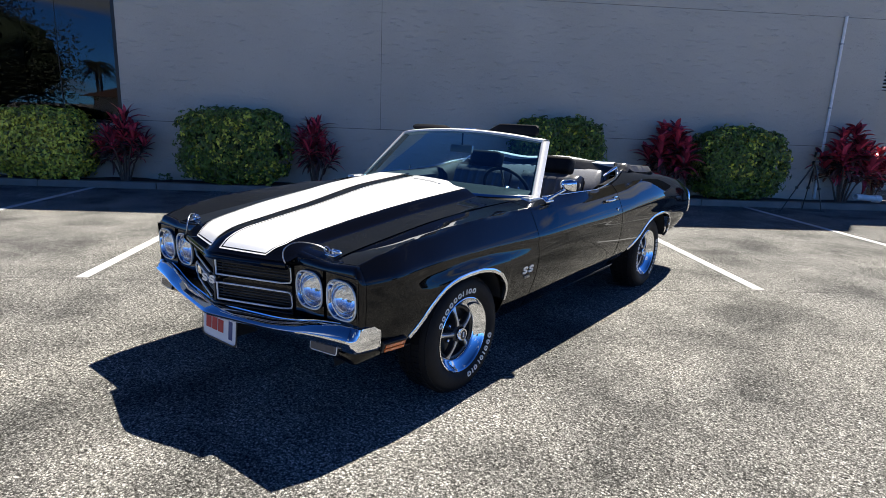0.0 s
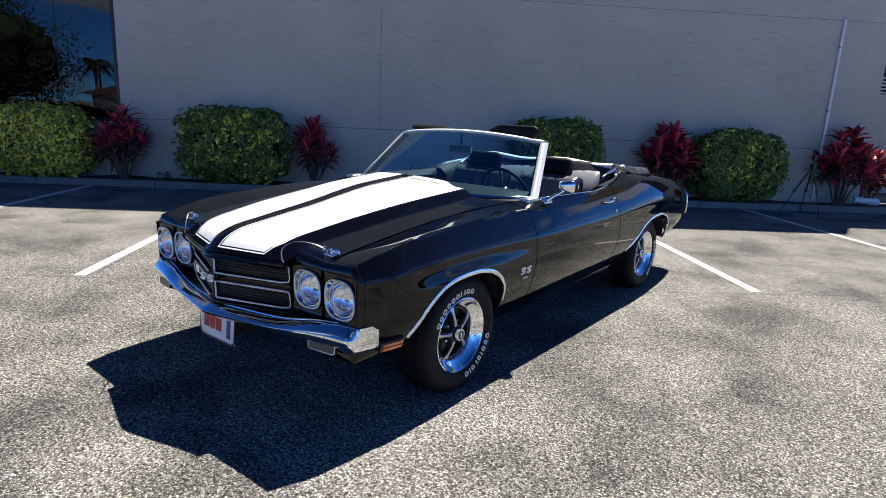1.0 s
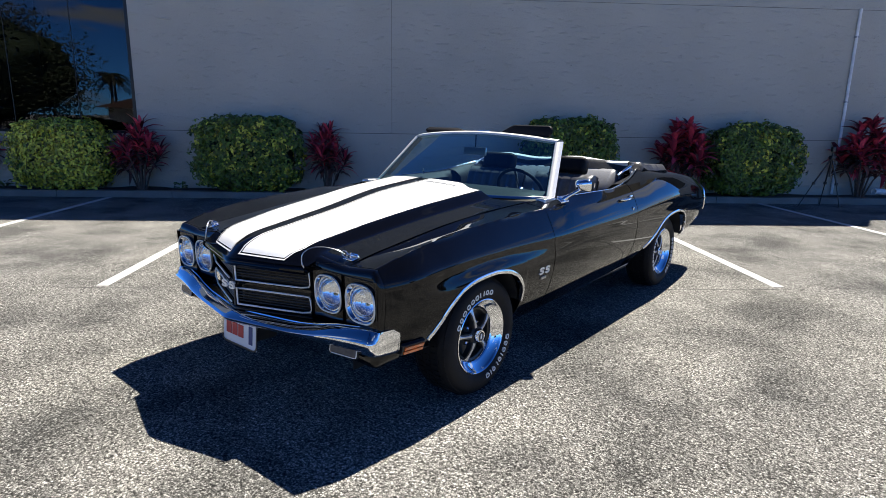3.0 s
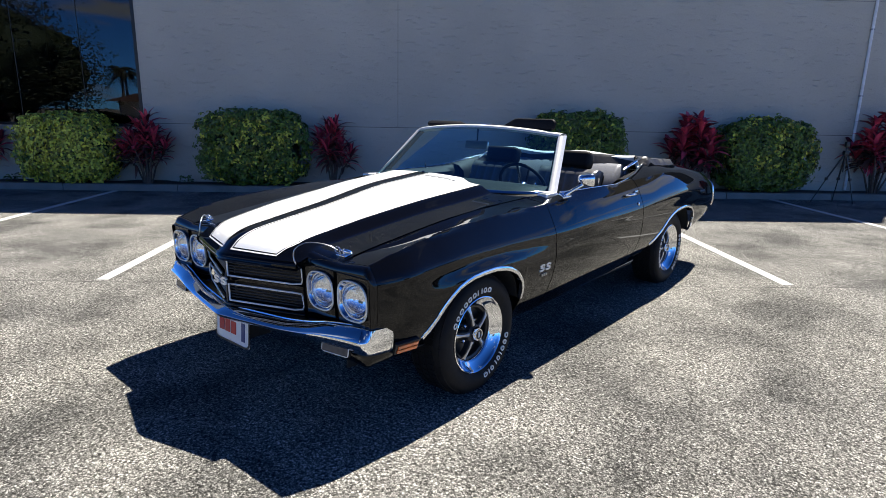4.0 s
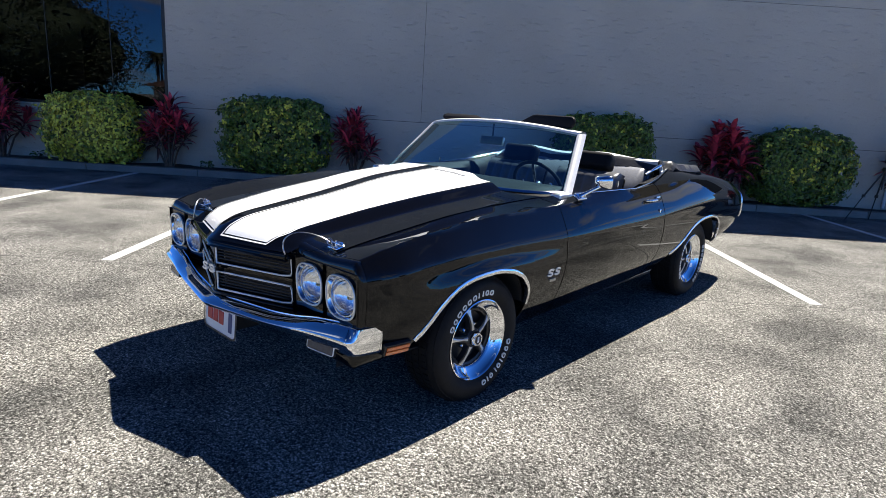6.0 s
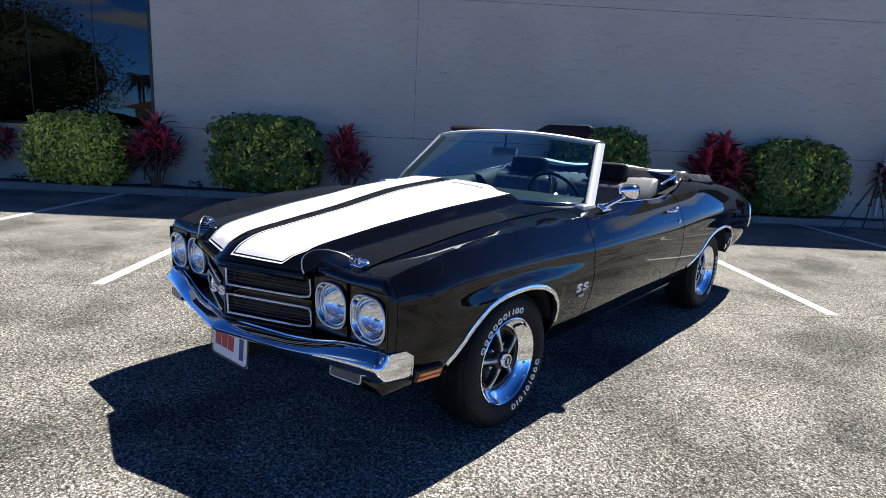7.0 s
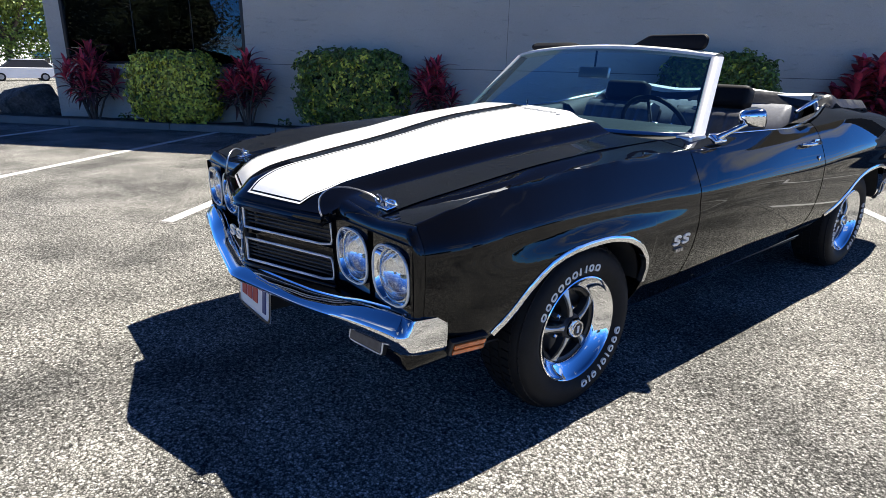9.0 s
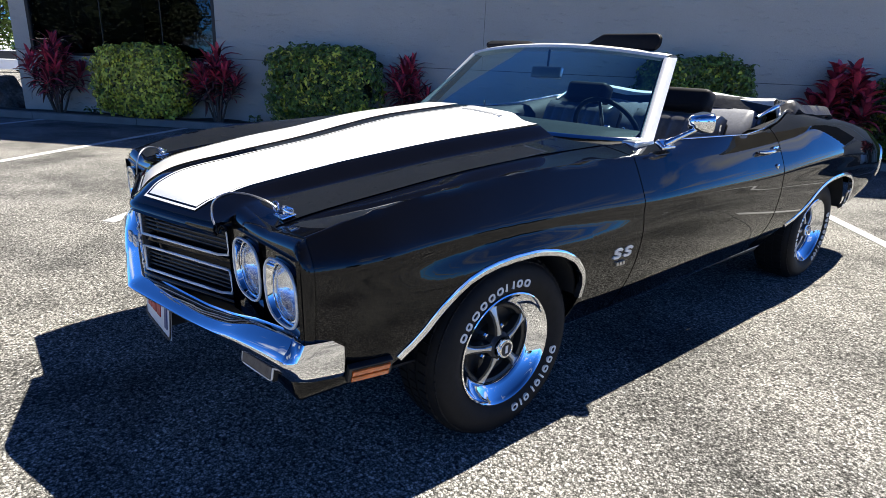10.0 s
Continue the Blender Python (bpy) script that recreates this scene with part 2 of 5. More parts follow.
    links.new(mix.outputs[0], nodes["Material Output"].inputs["Surface"])
    return m


M["screen"] = thin_glass()


# ---- mesh helpers ----
def part(name, bm, mat, parent=None, label="", smooth=None, solid=0.0, bevel=0.0):
    """Links a bmesh as one mesh object, under a thing where one is given."""
    me = bpy.data.meshes.new(name)
    bm.normal_update()
    if solid:  # returned edges, so that a panel shows its thickness
        for e in [e for e in bm.edges if e.is_boundary]:
            a, b = e.link_faces[0].loops[0].vert, None
            for l in e.link_faces[0].loops:
                if l.edge == e:
                    a, b = l.vert, l.link_loop_next.vert
            bm.faces.new([bm.verts.new(p) for p in (b.co, a.co, a.co - a.normal * solid, b.co - b.normal * solid)])
    bm.to_mesh(me)
    bm.free()
    me.materials.append(M[mat])
    ob = new(name, me)
    if parent:
        ob.parent = parent
    if label:
        ob["label"] = label
    if smooth is not None:
        me.polygons.foreach_set("use_smooth", [True] * len(me.polygons))
        me.set_sharp_from_angle(angle=radians(smooth))
    if bevel:
        b = ob.modifiers.new("edges", "BEVEL")
        b.width, b.segments, b.limit_method = bevel, 2, "ANGLE"
    return ob


def thing(name, label, category, group="", kind="", m=None):
    ob = new(name)
    ob.empty_display_size = 0.2
    if m is not None:
        ob.matrix_world = m
    return tagged(ob, label, category, group, kind)


def grid(rows, closed=False, cap=False):
    """A sheet through rows of points, all of one length. closed: each row is a ring; cap: its ends are filled."""
    bm = bmesh.new()
    vs = [[bm.verts.new(p) for p in row] for row in rows]
    n = len(rows[0])
    for a, b in zip(vs, vs[1:]):
        for i in range(n if closed else n - 1):
            j = (i + 1) % n
            bm.faces.new((a[i], a[j], b[j], b[i]))
    if cap:
        bm.faces.new(list(reversed(vs[0])))
        bm.faces.new(vs[-1])
    return bm


def outward(bm):
    bmesh.ops.recalc_face_normals(bm, faces=bm.faces)
    return bm


def flip(bm):
    bmesh.ops.reverse_faces(bm, faces=bm.faces)
    return bm


def box(x0, x1, y0, y1, z0, z1, bm=None, m=None):
    bm = bm or bmesh.new()
    vs = [bm.verts.new((x, y, z)) for z in (z0, z1) for y in (y0, y1) for x in (x0, x1)]
    for f in ((0, 2, 3, 1), (4, 5, 7, 6), (0, 1, 5, 4), (1, 3, 7, 5), (3, 2, 6, 7), (2, 0, 4, 6)):
        bm.faces.new([vs[i] for i in f])
    if m is not None:
        for v in vs:
            v.co = m @ v.co
    return bm


def rounded(x0, x1, y0, y1, z0, z1, r, seg=2, m=None):
    """A box with rounded edges."""
    bm = box(x0, x1, y0, y1, z0, z1)
    bmesh.ops.bevel(bm, geom=bm.edges[:], offset=r, segments=seg, affect="EDGES", profile=0.6)
    if m is not None:
        bm.transform(m)
    return bm


def tube(points, radius, n=8, bm=None, cap=True):
    """A pipe along points; radius is one number or one per point."""
    pts = [Vector(p) for p in points]
    rad = radius if isinstance(radius, (list, tuple)) else [radius] * len(pts)
    bm = bm or bmesh.new()
    rings, side = [], None
    for i, p in enumerate(pts):
        way = (pts[min(i + 1, len(pts) - 1)] - pts[max(i - 1, 0)]).normalized()
        if side is None:
            side = way.orthogonal().normalized()
        side = (side - way * side.dot(way)).normalized()
        up = way.cross(side)
        rings.append([bm.verts.new(p + rad[i] * (math.cos(2 * math.pi * k / n) * side + math.sin(2 * math.pi * k / n) * up)) for k in range(n)])
    for a, b in zip(rings, rings[1:]):
        for k in range(n):
            bm.faces.new((a[k], a[(k + 1) % n], b[(k + 1) % n], b[k]))
    if cap:
        bm.faces.new(list(reversed(rings[0])))
        bm.faces.new(rings[-1])
    return bm


def lathe(profile, n=48, axis="x", closed=False):
    """A turned body: profile of (along, radius), about the x axis."""
    rows = [[(a, r * math.cos(2 * math.pi * k / n), r * math.sin(2 * math.pi * k / n)) for k in range(n)] for a, r in profile]
    if closed:
        rows.append(rows[0])
    bm = grid(rows, closed=True)
    if closed:
        bmesh.ops.remove_doubles(bm, verts=bm.verts, dist=1e-6)
    return bm


def smooth_keys(keys, v, flat=True):
    """A smooth curve through keys {position: values}; flat: it never overshoots them."""
    ks = sorted(keys)
    P = np.array([np.ravel(keys[k]) for k in ks], float)
    ks = np.array(ks, float)
    v = min(max(v, ks[0]), ks[-1])
    i = int(min(max(np.searchsorted(ks, v) - 1, 0), len(ks) - 2))
    d = np.diff(P, axis=0) / np.diff(ks)[:, None]

    def slope(j):
        if j == 0:
            return d[0]
        if j == len(ks) - 1:
            return d[-1]
        if not flat:
            a, b = ks[j] - ks[j - 1], ks[j + 1] - ks[j]
            return (d[j - 1] * b + d[j] * a) / (a + b)
        return np.where(d[j - 1] * d[j] <= 0, 0, 2 * d[j - 1] * d[j] / (d[j - 1] + d[j] + 1e-12))

    h = ks[i + 1] - ks[i]
    s = (v - ks[i]) / h
    return ((2 * s**3 - 3 * s**2 + 1) * P[i] + (s**3 - 2 * s**2 + s) * h * slope(i) + (3 * s**2 - 2 * s**3) * P[i + 1] + (s**3 - s**2) * h * slope(i + 1))


# ---- the lot: u runs along the wall, v towards it ----
LOT = pose(0, 0, 0, 0, 0, 42.4)
WALL_V, KERB_V, WALL_TOP = 7.75, 7.05, 6.75


def lot(ob):
    ob.matrix_world = LOT
    return ob


def ease(t):
    t = max(0.0, min(1.0, t))
    return t * t * (3 - 2 * t)


def ground_z(x, y):
    """Level car park; past its west end the land falls gently to a road."""
    return -0.85 * ease((-x - 18) / 34) * ease((y + 22) / 12)


XS = [-400, -200, -120] + list(np.linspace(-90, -16, 38)) + [0, 40, 120, 400]
YS = [-400, -120, -40] + list(np.linspace(-24, 24, 25)) + [60, 160, 400]
ground = part("ground", grid([[(x, y, ground_z(x, y)) for x in XS] for y in YS]), "asphalt", smooth=60)
tagged(ground, "sun-bleached coarse grey asphalt of a car park", "asphalt ground", kind="structure")

for u in (-7.8, -5.08, -2.39, 0.63, 3.66, 6.85):
    ob = lot(part("parking_line", box(u - 0.05, u + 0.05, 1.46, KERB_V - 0.02, 0.0, 0.004), "line"))
    tagged(ob, "worn white painted parking bay line on the asphalt", "parking line", "parking lines", "structure")

for i in range(18):
    u = -20 + i * 2.0
    ob = lot(part("kerb_stone", rounded(u + 0.004, u + 1.996, KERB_V, KERB_V + 0.16, -0.1, 0.118, 0.02), "kerb", smooth=40))
    tagged(ob, "pale concrete kerb along the planting bed", "kerb", "kerb stones", "structure")
bed = lot(part("planting_bed", grid([[(u, v, 0.10 + 0.03 * noise.noise((u * 2, v * 2, 0))) for u in np.linspace(-12.5, 14, 100)] for v in np.linspace(KERB_V + 0.15, WALL_V + 0.05, 8)]), "soil"))
tagged(bed, "narrow strip of dark mulch below the wall", "planting bed", kind="structure")


# a rough paving seam runs across the ends of the bay lines
rnd = random.Random(77)
rows, wander = [], 0.0
for u in np.linspace(-6, 16, 260):
    wander = 0.9 * wander + rnd.gauss(0, 0.006)
    w = 0.005 + 0.003 * rnd.random()
    rows.append([(u, 1.395 + wander - w, 0.001), (u, 1.395 + wander, 0.0025), (u, 1.395 + wander + w, 0.001)])
seam = lot(part("paving_seam", flip(grid(rows)), "seam"))
tagged(seam, "thin dark ragged seam between two lays of asphalt", "paving seam", kind="structure")
# the building: a wall of large rendered panels over a backing, with one window
WU0, WU1, WIN0, WIN1, WINB, WINT = -8.75, 9.74, -8.42, -4.79, 1.10, 5.2
bm = bmesh.new()
for u0, u1, z0, z1 in ((WU0 + 0.02, WIN0, -0.2, WALL_TOP), (WIN1, WU1 - 0.02, -0.2, WALL_TOP), (WIN0, WIN1, -0.2, WINB), (WIN0, WIN1, WINT, WALL_TOP)):
    box(u0, u1, WALL_V + 0.012, WALL_V + 0.3, z0, z1, bm)
wall = lot(part("wall_north", bm, "darkgap"))
tagged(wall, "grey stucco wall of a commercial building in shade", "wall", kind="structure")
for u0, u1, z0, z1 in ((WU0, WIN0, -0.2, 1.165), (WU0, WIN0, 1.175, 3.60), (WIN0 + 0.0, WIN1, -0.2, WINB), (WIN1, WU1, -0.2, 1.165), (WIN1, -0.105, 1.175, 3.60), (-0.098, WU1, 1.175, 3.60), (WU0, WIN0, 3.608, WALL_TOP), (WIN0, WIN1, WINT, WALL_TOP), (WIN1, WU1, 3.608, WALL_TOP)):
    part("wall_panel", box(u0, u1, WALL_V, WALL_V + 0.014, z0, z1), "wall", wall)
# side returns, back and roof close the building
for nm, u0, u1, v0, v1 in (("wall_west", WU0, WU0 + 0.3, WALL_V + 0.301, 22), ("wall_east", WU1 - 0.3, WU1, WALL_V + 0.301, 11.2), ("wall_back", WU0, 17.5, 22.01, 22.3), ("wall_far_east", 17.2, 17.5, 12.11, 22.0)):
    tagged(lot(part(nm, box(u0, u1, v0, v1, -0.2, WALL_TOP - 0.004), "wall")), "grey stucco side wall of the building", "wall", kind="structure")
# an added room; its dark paint stands for the gloom behind the glass
tagged(lot(part("ceiling", box(WU0 + 0.31, WU1 - 0.31, WALL_V + 0.31, 21.9, 5.3, 5.5), "dark")), "unseen ceiling painted dark behind the tinted window", "ceiling", kind="structure")
tagged(lot(part("floor", box(WU0 + 0.31, WU1 - 0.31, WALL_V + 0.31, 21.9, 0.0, 0.12), "dark")), "unseen floor painted dark behind the tinted window", "floor", kind="structure")
tagged(lot(part("wall_inside", box(WU0 + 0.31, WU1 - 0.31, 11.2, 11.4, 0.12, 5.3), "dark")), "unseen room wall painted dark behind the tinted window", "wall", kind="structure")
tagged(lot(part("wall_partition", box(-4.4, -4.2, WALL_V + 0.31, 11.2, 0.12, 5.3), "dark")), "unseen partition painted dark behind the tinted window", "wall", kind="structure")

window = thing("window_1", "large dark tinted reflective shop window with slim frames", "window", kind="structure", m=LOT)
V = WALL_V + 0.03
for u in (WIN0 + 0.03, -6.98, -5.82, WIN1 - 0.03):
    w, d = (0.03, 0.035) if u in (WIN0 + 0.03, WIN1 - 0.03) else (0.005, 0.006)
    part("mullion", rounded(u - w, u + w, V - d, V + 0.02, WINB + 0.051, WINT - 0.051, min(0.004, w * 0.6)), "frame", window)
for z in (WINB + 0.025, WINT - 0.025):
    part("frame_rail", rounded(WIN0 + 0.001, WIN1 - 0.001, V - 0.045, V + 0.055, z - 0.025, z + 0.025, 0.004), "frame", window)
for u0, u1 in ((WIN0 + 0.06, -6.987), (-6.973, -5.827), (-5.813, WIN1 - 0.06)):
    part("pane", box(u0 + 0.001, u1 - 0.001, V, V + 0.008, WINB + 0.05, WINT - 0.05), "window", window)
part("window_sill", rounded(WIN0 + 0.002, WIN1 - 0.002, WALL_V - 0.03, WALL_V + 0.024, WINB - 0.03, WINB - 0.001, 0.006), "wall", window)

# the recess past the east corner: a lower wall with louvres above
recess = lot(part("wall_recess", box(WU1, 17.5, 11.21, 11.5, -0.2, 2.55), "wall"))
tagged(recess, "grey wall set back beside the building's corner", "wall", kind="structure")
# solid sheet painted dark, standing for the shaded opening above the louvres
tagged(lot(part("wall_recess_top", box(WU1, 17.5, 11.9, 12.1, 2.5, WALL_TOP), "dark")), "dark-painted sheet for the shaded opening above the louvres", "wall", kind="structure")
louvre = thing("louvre", "pale slatted louvre in a dark opening", "louvre", m=LOT)
for i in range(5):
    part("slat", rounded(WU1 + 0.01, 17.4, 11.25, 11.45, 2.58 + 0.09 * i, 2.61 + 0.09 * i, 0.005), "pvc", louvre)

# invented slab out of view: blocks the sun, the slot behind lights a plant
tagged(lot(part("roof_recess", box(WU1 + 0.01, 17.5, 8.3, 10.8, 6.4, 6.7), "wall")), "unseen flat slab added to shade the recess beside the building", "roof", kind="structure")

# rainwater pipe on the wall and a cut pipe on the bed
pipe = thing("drainpipe", "thin white conduit pipe fixed to the stucco wall", "pipe", m=LOT)
part("tube", tube([(8.72, WALL_V - 0.03, 0.12), (8.72, WALL_V - 0.03, 3.62)], 0.027, 10), "pvc", pipe, smooth=60)
for z in (0.7, 1.9, 3.1):
    part("clip", rounded(8.685, 8.755, WALL_V - 0.055, WALL_V, z, z + 0.03, 0.004), "silver", pipe)
cut = thing("pipe_offcut", "short white plastic pipe with a collar lying on the kerb", "pipe", m=LOT @ Matrix.Translation((9.5, KERB_V + 0.25, 0.215)) @ Matrix.Rotation(radians(4), 4, "Y") @ Matrix.Rotation(radians(8), 4, "Z"))
part("tube", lathe([(-0.28, 0.052), (-0.28, 0.060), (0.22, 0.060), (0.22, 0.052), (-0.28, 0.052)], 24), "pvc", cut, smooth=40)
part("collar", lathe([(0.16, 0.061), (0.16, 0.074), (0.30, 0.074), (0.30, 0.060)], 24), "pvc", cut, smooth=40)

# tripod
tri = thing("tripod", "black folding camera tripod standing by the kerb", "tripod", m=LOT @ Matrix.Translation((7.88, 6.72, 0)))
for fu, fv in ((-0.42, 0.12), (0.21, -0.10), (0.04, 0.20)):
    leg = part("leg", tube([(0, 0, 0.90), (fu * 0.55, fv * 0.55, 0.42)], 0.014, 8), "tripod", tri, smooth=60)
    part("leg_section", tube([(fu * 0.52, fv * 0.52, 0.45), (fu, fv, 0.0)], 0.009, 8), "tripod", leg, smooth=60)
    part("clamp", rounded(fu * 0.55 - 0.02, fu * 0.55 + 0.02, fv * 0.55 - 0.02, fv * 0.55 + 0.02, 0.40, 0.45, 0.005), "tripod", leg)
part("column", tube([(0, 0, 0.55), (0, 0, 1.02)], 0.012, 8), "tripod", tri, smooth=60)
part("head", rounded(-0.03, 0.03, -0.03, 0.03, 1.0, 1.09, 0.01), "tripod", tri, smooth=40)
part("collar", rounded(-0.04, 0.04, -0.04, 0.04, 0.86, 0.93, 0.012), "tripod", tri, smooth=40)


# ---- plants ----
def leaflet(bm, base, way, up, length, width, droop=0.25):
    """A small oval leaf folded along its middle, six triangles."""
    side = way.cross(up).normalized()
    mid = base + way * length * 0.55 + up * length * 0.03
    tip = base + way * length - up * length * droop
    b, t, m = bm.verts.new(base), bm.verts.new(tip), bm.verts.new(mid - up * 0.005)
    rim = []
    for k in (1, -1):
        rim.append([bm.verts.new(base + way * length * a + side * k * width * w + up * 0.004) for a, w in ((0.34, 0.42), (0.74, 0.44))])
    (l1, l2), (r1, r2) = rim
    for f in ((b, m, l1), (l1, m, l2), (l2, m, t), (b, r1, m), (r1, r2, m), (r2, t, m)):
        bm.faces.new(f)


def bush(u, v, half_u, half_v, height, mat_main, mat_second, share, label, seed, name="hedge_bush"):
    rnd = random.Random(seed)
    ob = thing(name, label, "bush", "clipped bushes by the wall", m=LOT @ Matrix.Translation((u, v, 0.12)))
    h = height - 0.12
    trunk = bmesh.new()
    for i in range(7):
        a = rnd.uniform(0, 6.28)
        e = Vector((math.cos(a) * half_u * 0.6, math.sin(a) * half_v * 0.6, h * rnd.uniform(0.55, 0.8)))
        tube([(rnd.uniform(-0.08, 0.08), rnd.uniform(-0.08, 0.08), -0.02), e * 0.5 + Vector((0, 0, 0.05)), e], [0.02, 0.014, 0.006], 6, trunk)
    part("branches", trunk, "bark", ob, smooth=60)
    # an added solid blob, painted dark as the shade seen between the leaves
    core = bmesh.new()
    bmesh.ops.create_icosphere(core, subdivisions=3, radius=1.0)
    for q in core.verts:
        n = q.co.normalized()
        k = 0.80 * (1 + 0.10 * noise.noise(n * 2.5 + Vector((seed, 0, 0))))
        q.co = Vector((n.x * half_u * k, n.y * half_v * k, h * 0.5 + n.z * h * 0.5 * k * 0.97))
    part("shaded_inside", core, "gap_shade", ob, smooth=180)
    for mat, count, nm in ((mat_main, int(3300 * (1 - share)), "leaves"), (mat_second, int(3300 * share), "young_leaves")):
        bm = bmesh.new()
        for _ in range(count):
            d = [rnd.uniform(-1, 1) for _ in range(3)]
            d[rnd.choice((0, 1, 1, 1, 2, 2))] = rnd.choice((-1, 1))
            if d[1] == 1 and rnd.random() < 0.6:
                d[1] = -1
            d = Vector(d)
            d /= (abs(d.x) ** 3.4 + abs(d.y) ** 3.4 + abs(d.z) ** 3.4) ** (1 / 3.4)
            k = rnd.uniform(0.82, 1.0) * (1 + 0.10 * noise.noise(d * 2.4 + Vector((seed * 3, 0, 0))))
            if rnd.random() < 0.06:
                k *= 1.07
            p = Vector((d.x * half_u * k, d.y * half_v * k, h * 0.5 + d.z * h * 0.5 * k))
            if p.z < 0.02:
                continue
            if nm == "young_leaves" and noise.noise(p * 2.4 + Vector((seed, 5, 0))) < -0.05:
                continue
            axis = (Vector((d.x / half_u, d.y / half_v, d.z / (h * 0.5))).normalized() + Vector((rnd.gauss(0, 0.35), rnd.gauss(0, 0.35), rnd.gauss(0.35, 0.3)))).normalized()
            s1 = axis.orthogonal().normalized()
            s2 = axis.cross(s1)
            n = rnd.choice((3, 3, 4))
            size = rnd.uniform(0.054, 0.080)
            turn = rnd.uniform(0, 6.28)
            for i in range(n):
                a = turn + 6.283 * i / n
                way = (s1 * math.cos(a) + s2 * math.sin(a) + axis * rnd.uniform(-0.2, 0.15) - Vector((0, 0, 0.45))).normalized()
                leaflet(bm, p, way, axis, size * rnd.uniform(0.75, 1.15), size * 0.62)
        part(nm, bm, mat, ob)
    return ob


YEL = "yellow-green variegated clipped bush with small leaves by the kerb"
MIX = "dark green clipped bush with yellow-green patches by the kerb"
GRN = "dense mid-green clipped bush by the kerb"
bush(-5.98, 7.38, 0.86, 0.52, 1.36, "leaf_a", "leaf_b", 0.12, YEL, 3)
bush(-2.70, 7.38, 1.00, 0.55, 1.48, "leaf_b", "leaf_a", 0.30, MIX, 5)
bush(3.22, 7.38, 0.92, 0.52, 1.53, "leaf_b", "leaf_a", 0.16, GRN, 8)
bush(6.78, 7.38, 0.90, 0.55, 1.48, "leaf_b", "leaf_a", 0.26, GRN, 11)


def long_leaf(length, width, droop, name):
    """A lance-shaped leaf with a keel, along +x, drooping at its tip."""
    bm = bmesh.new()
    rows = []
    for t in (0.0, 0.15, 0.4, 0.65, 0.85, 1.0):
        w = width * (0.25 + 2.9 * t * (1 - t) ** 0.9) * (0.0 if t == 1 else 1)
        z = 0.35 * t * length - droop * t**2.4 * length
        rows.append([(t * length, -w / 2, z + w * 0.25), (t * length, 0, z), (t * length, w / 2, z + w * 0.25)])
    g = grid(rows)
    me = bpy.data.meshes.new(name)
    g.to_mesh(me)
    g.free()
    me.polygons.foreach_set("use_smooth", [True] * len(me.polygons))
    return me


LEAVES = {}
for mat in ("leaf_red", "leaf_dry"):
    LEAVES[mat, "broad"] = [long_leaf(l, w, d, "leaf") for l, w, d in ((0.40, 0.105, 0.30), (0.36, 0.115, 0.50), (0.42, 0.10, 0.75), (0.32, 0.11, 0.10))]
    LEAVES[mat, "slim"] = [long_leaf(l, w, d, "leaf") for l, w, d in ((0.40, 0.060, 0.30), (0.36, 0.070, 0.50), (0.42, 0.064, 0.75), (0.32, 0.066, 0.10))]
    for me in LEAVES[mat, "broad"] + LEAVES[mat, "slim"]:
        me.materials.append(M[mat])


def ti_plant(u, v, height, spread, heads, seed, label, leaf_kind="slim", z=0.10):
    """A clump of thin canes that fan out from the ground, each with a tuft of arching leaves."""
    rnd = random.Random(seed)
    heads += 4
    ob = thing("ti_plant", label, "shrub", "red-leaved plants by the wall", m=LOT @ Matrix.Translation((u, v, z)))
    reach = height - 0.30
    for k in range(heads):
        a = 2.4 * k + rnd.uniform(-0.4, 0.4)
        q = math.sqrt((k + 0.3) / heads)
        r = spread * 0.72 * q
        top_z = reach * (1.0 - 0.50 * q**1.6) * rnd.uniform(0.88, 1.0)
        top = Vector((math.cos(a) * r, max(-0.30, min(0.22, math.sin(a) * r * 0.75)), top_z))
        stem = tube([(top.x * 0.15, top.y * 0.15, -0.03), (top.x * 0.45, top.y * 0.45, top.z * 0.5), top], [0.020, 0.015, 0.011], 6)
        part("stem", stem, "bark", ob, smooth=60)
        n = rnd.randint(28, 34)
        for i in range(n):
            t = i / n
            old = t > 0.60 and rnd.random() < 0.7
            leaf = new("leaf", rnd.choice(LEAVES["leaf_dry" if old else "leaf_red", leaf_kind]))
            leaf.parent = ob
            up = 1.18 - 1.75 * t + rnd.uniform(-0.16, 0.16)
            at = top.lerp(Vector((top.x * 0.6, top.y * 0.6, top.z * 0.62)), max(0.0, t - 0.2) * 1.25)
            s = rnd.uniform(0.72, 1.0) * (0.8 + 0.2 * math.sin(math.pi * min(1.0, t + 0.2)))
            leaf.matrix_basis = Matrix.Translation(at) @ Matrix.Rotation(2.4 * i + rnd.uniform(-0.25, 0.25), 4, "Z") @ Matrix.Rotation(-up, 4, "Y") @ Matrix.Rotation(rnd.uniform(-0.4, 0.4), 4, "X") @ Matrix.Scale(s, 4)
    return ob


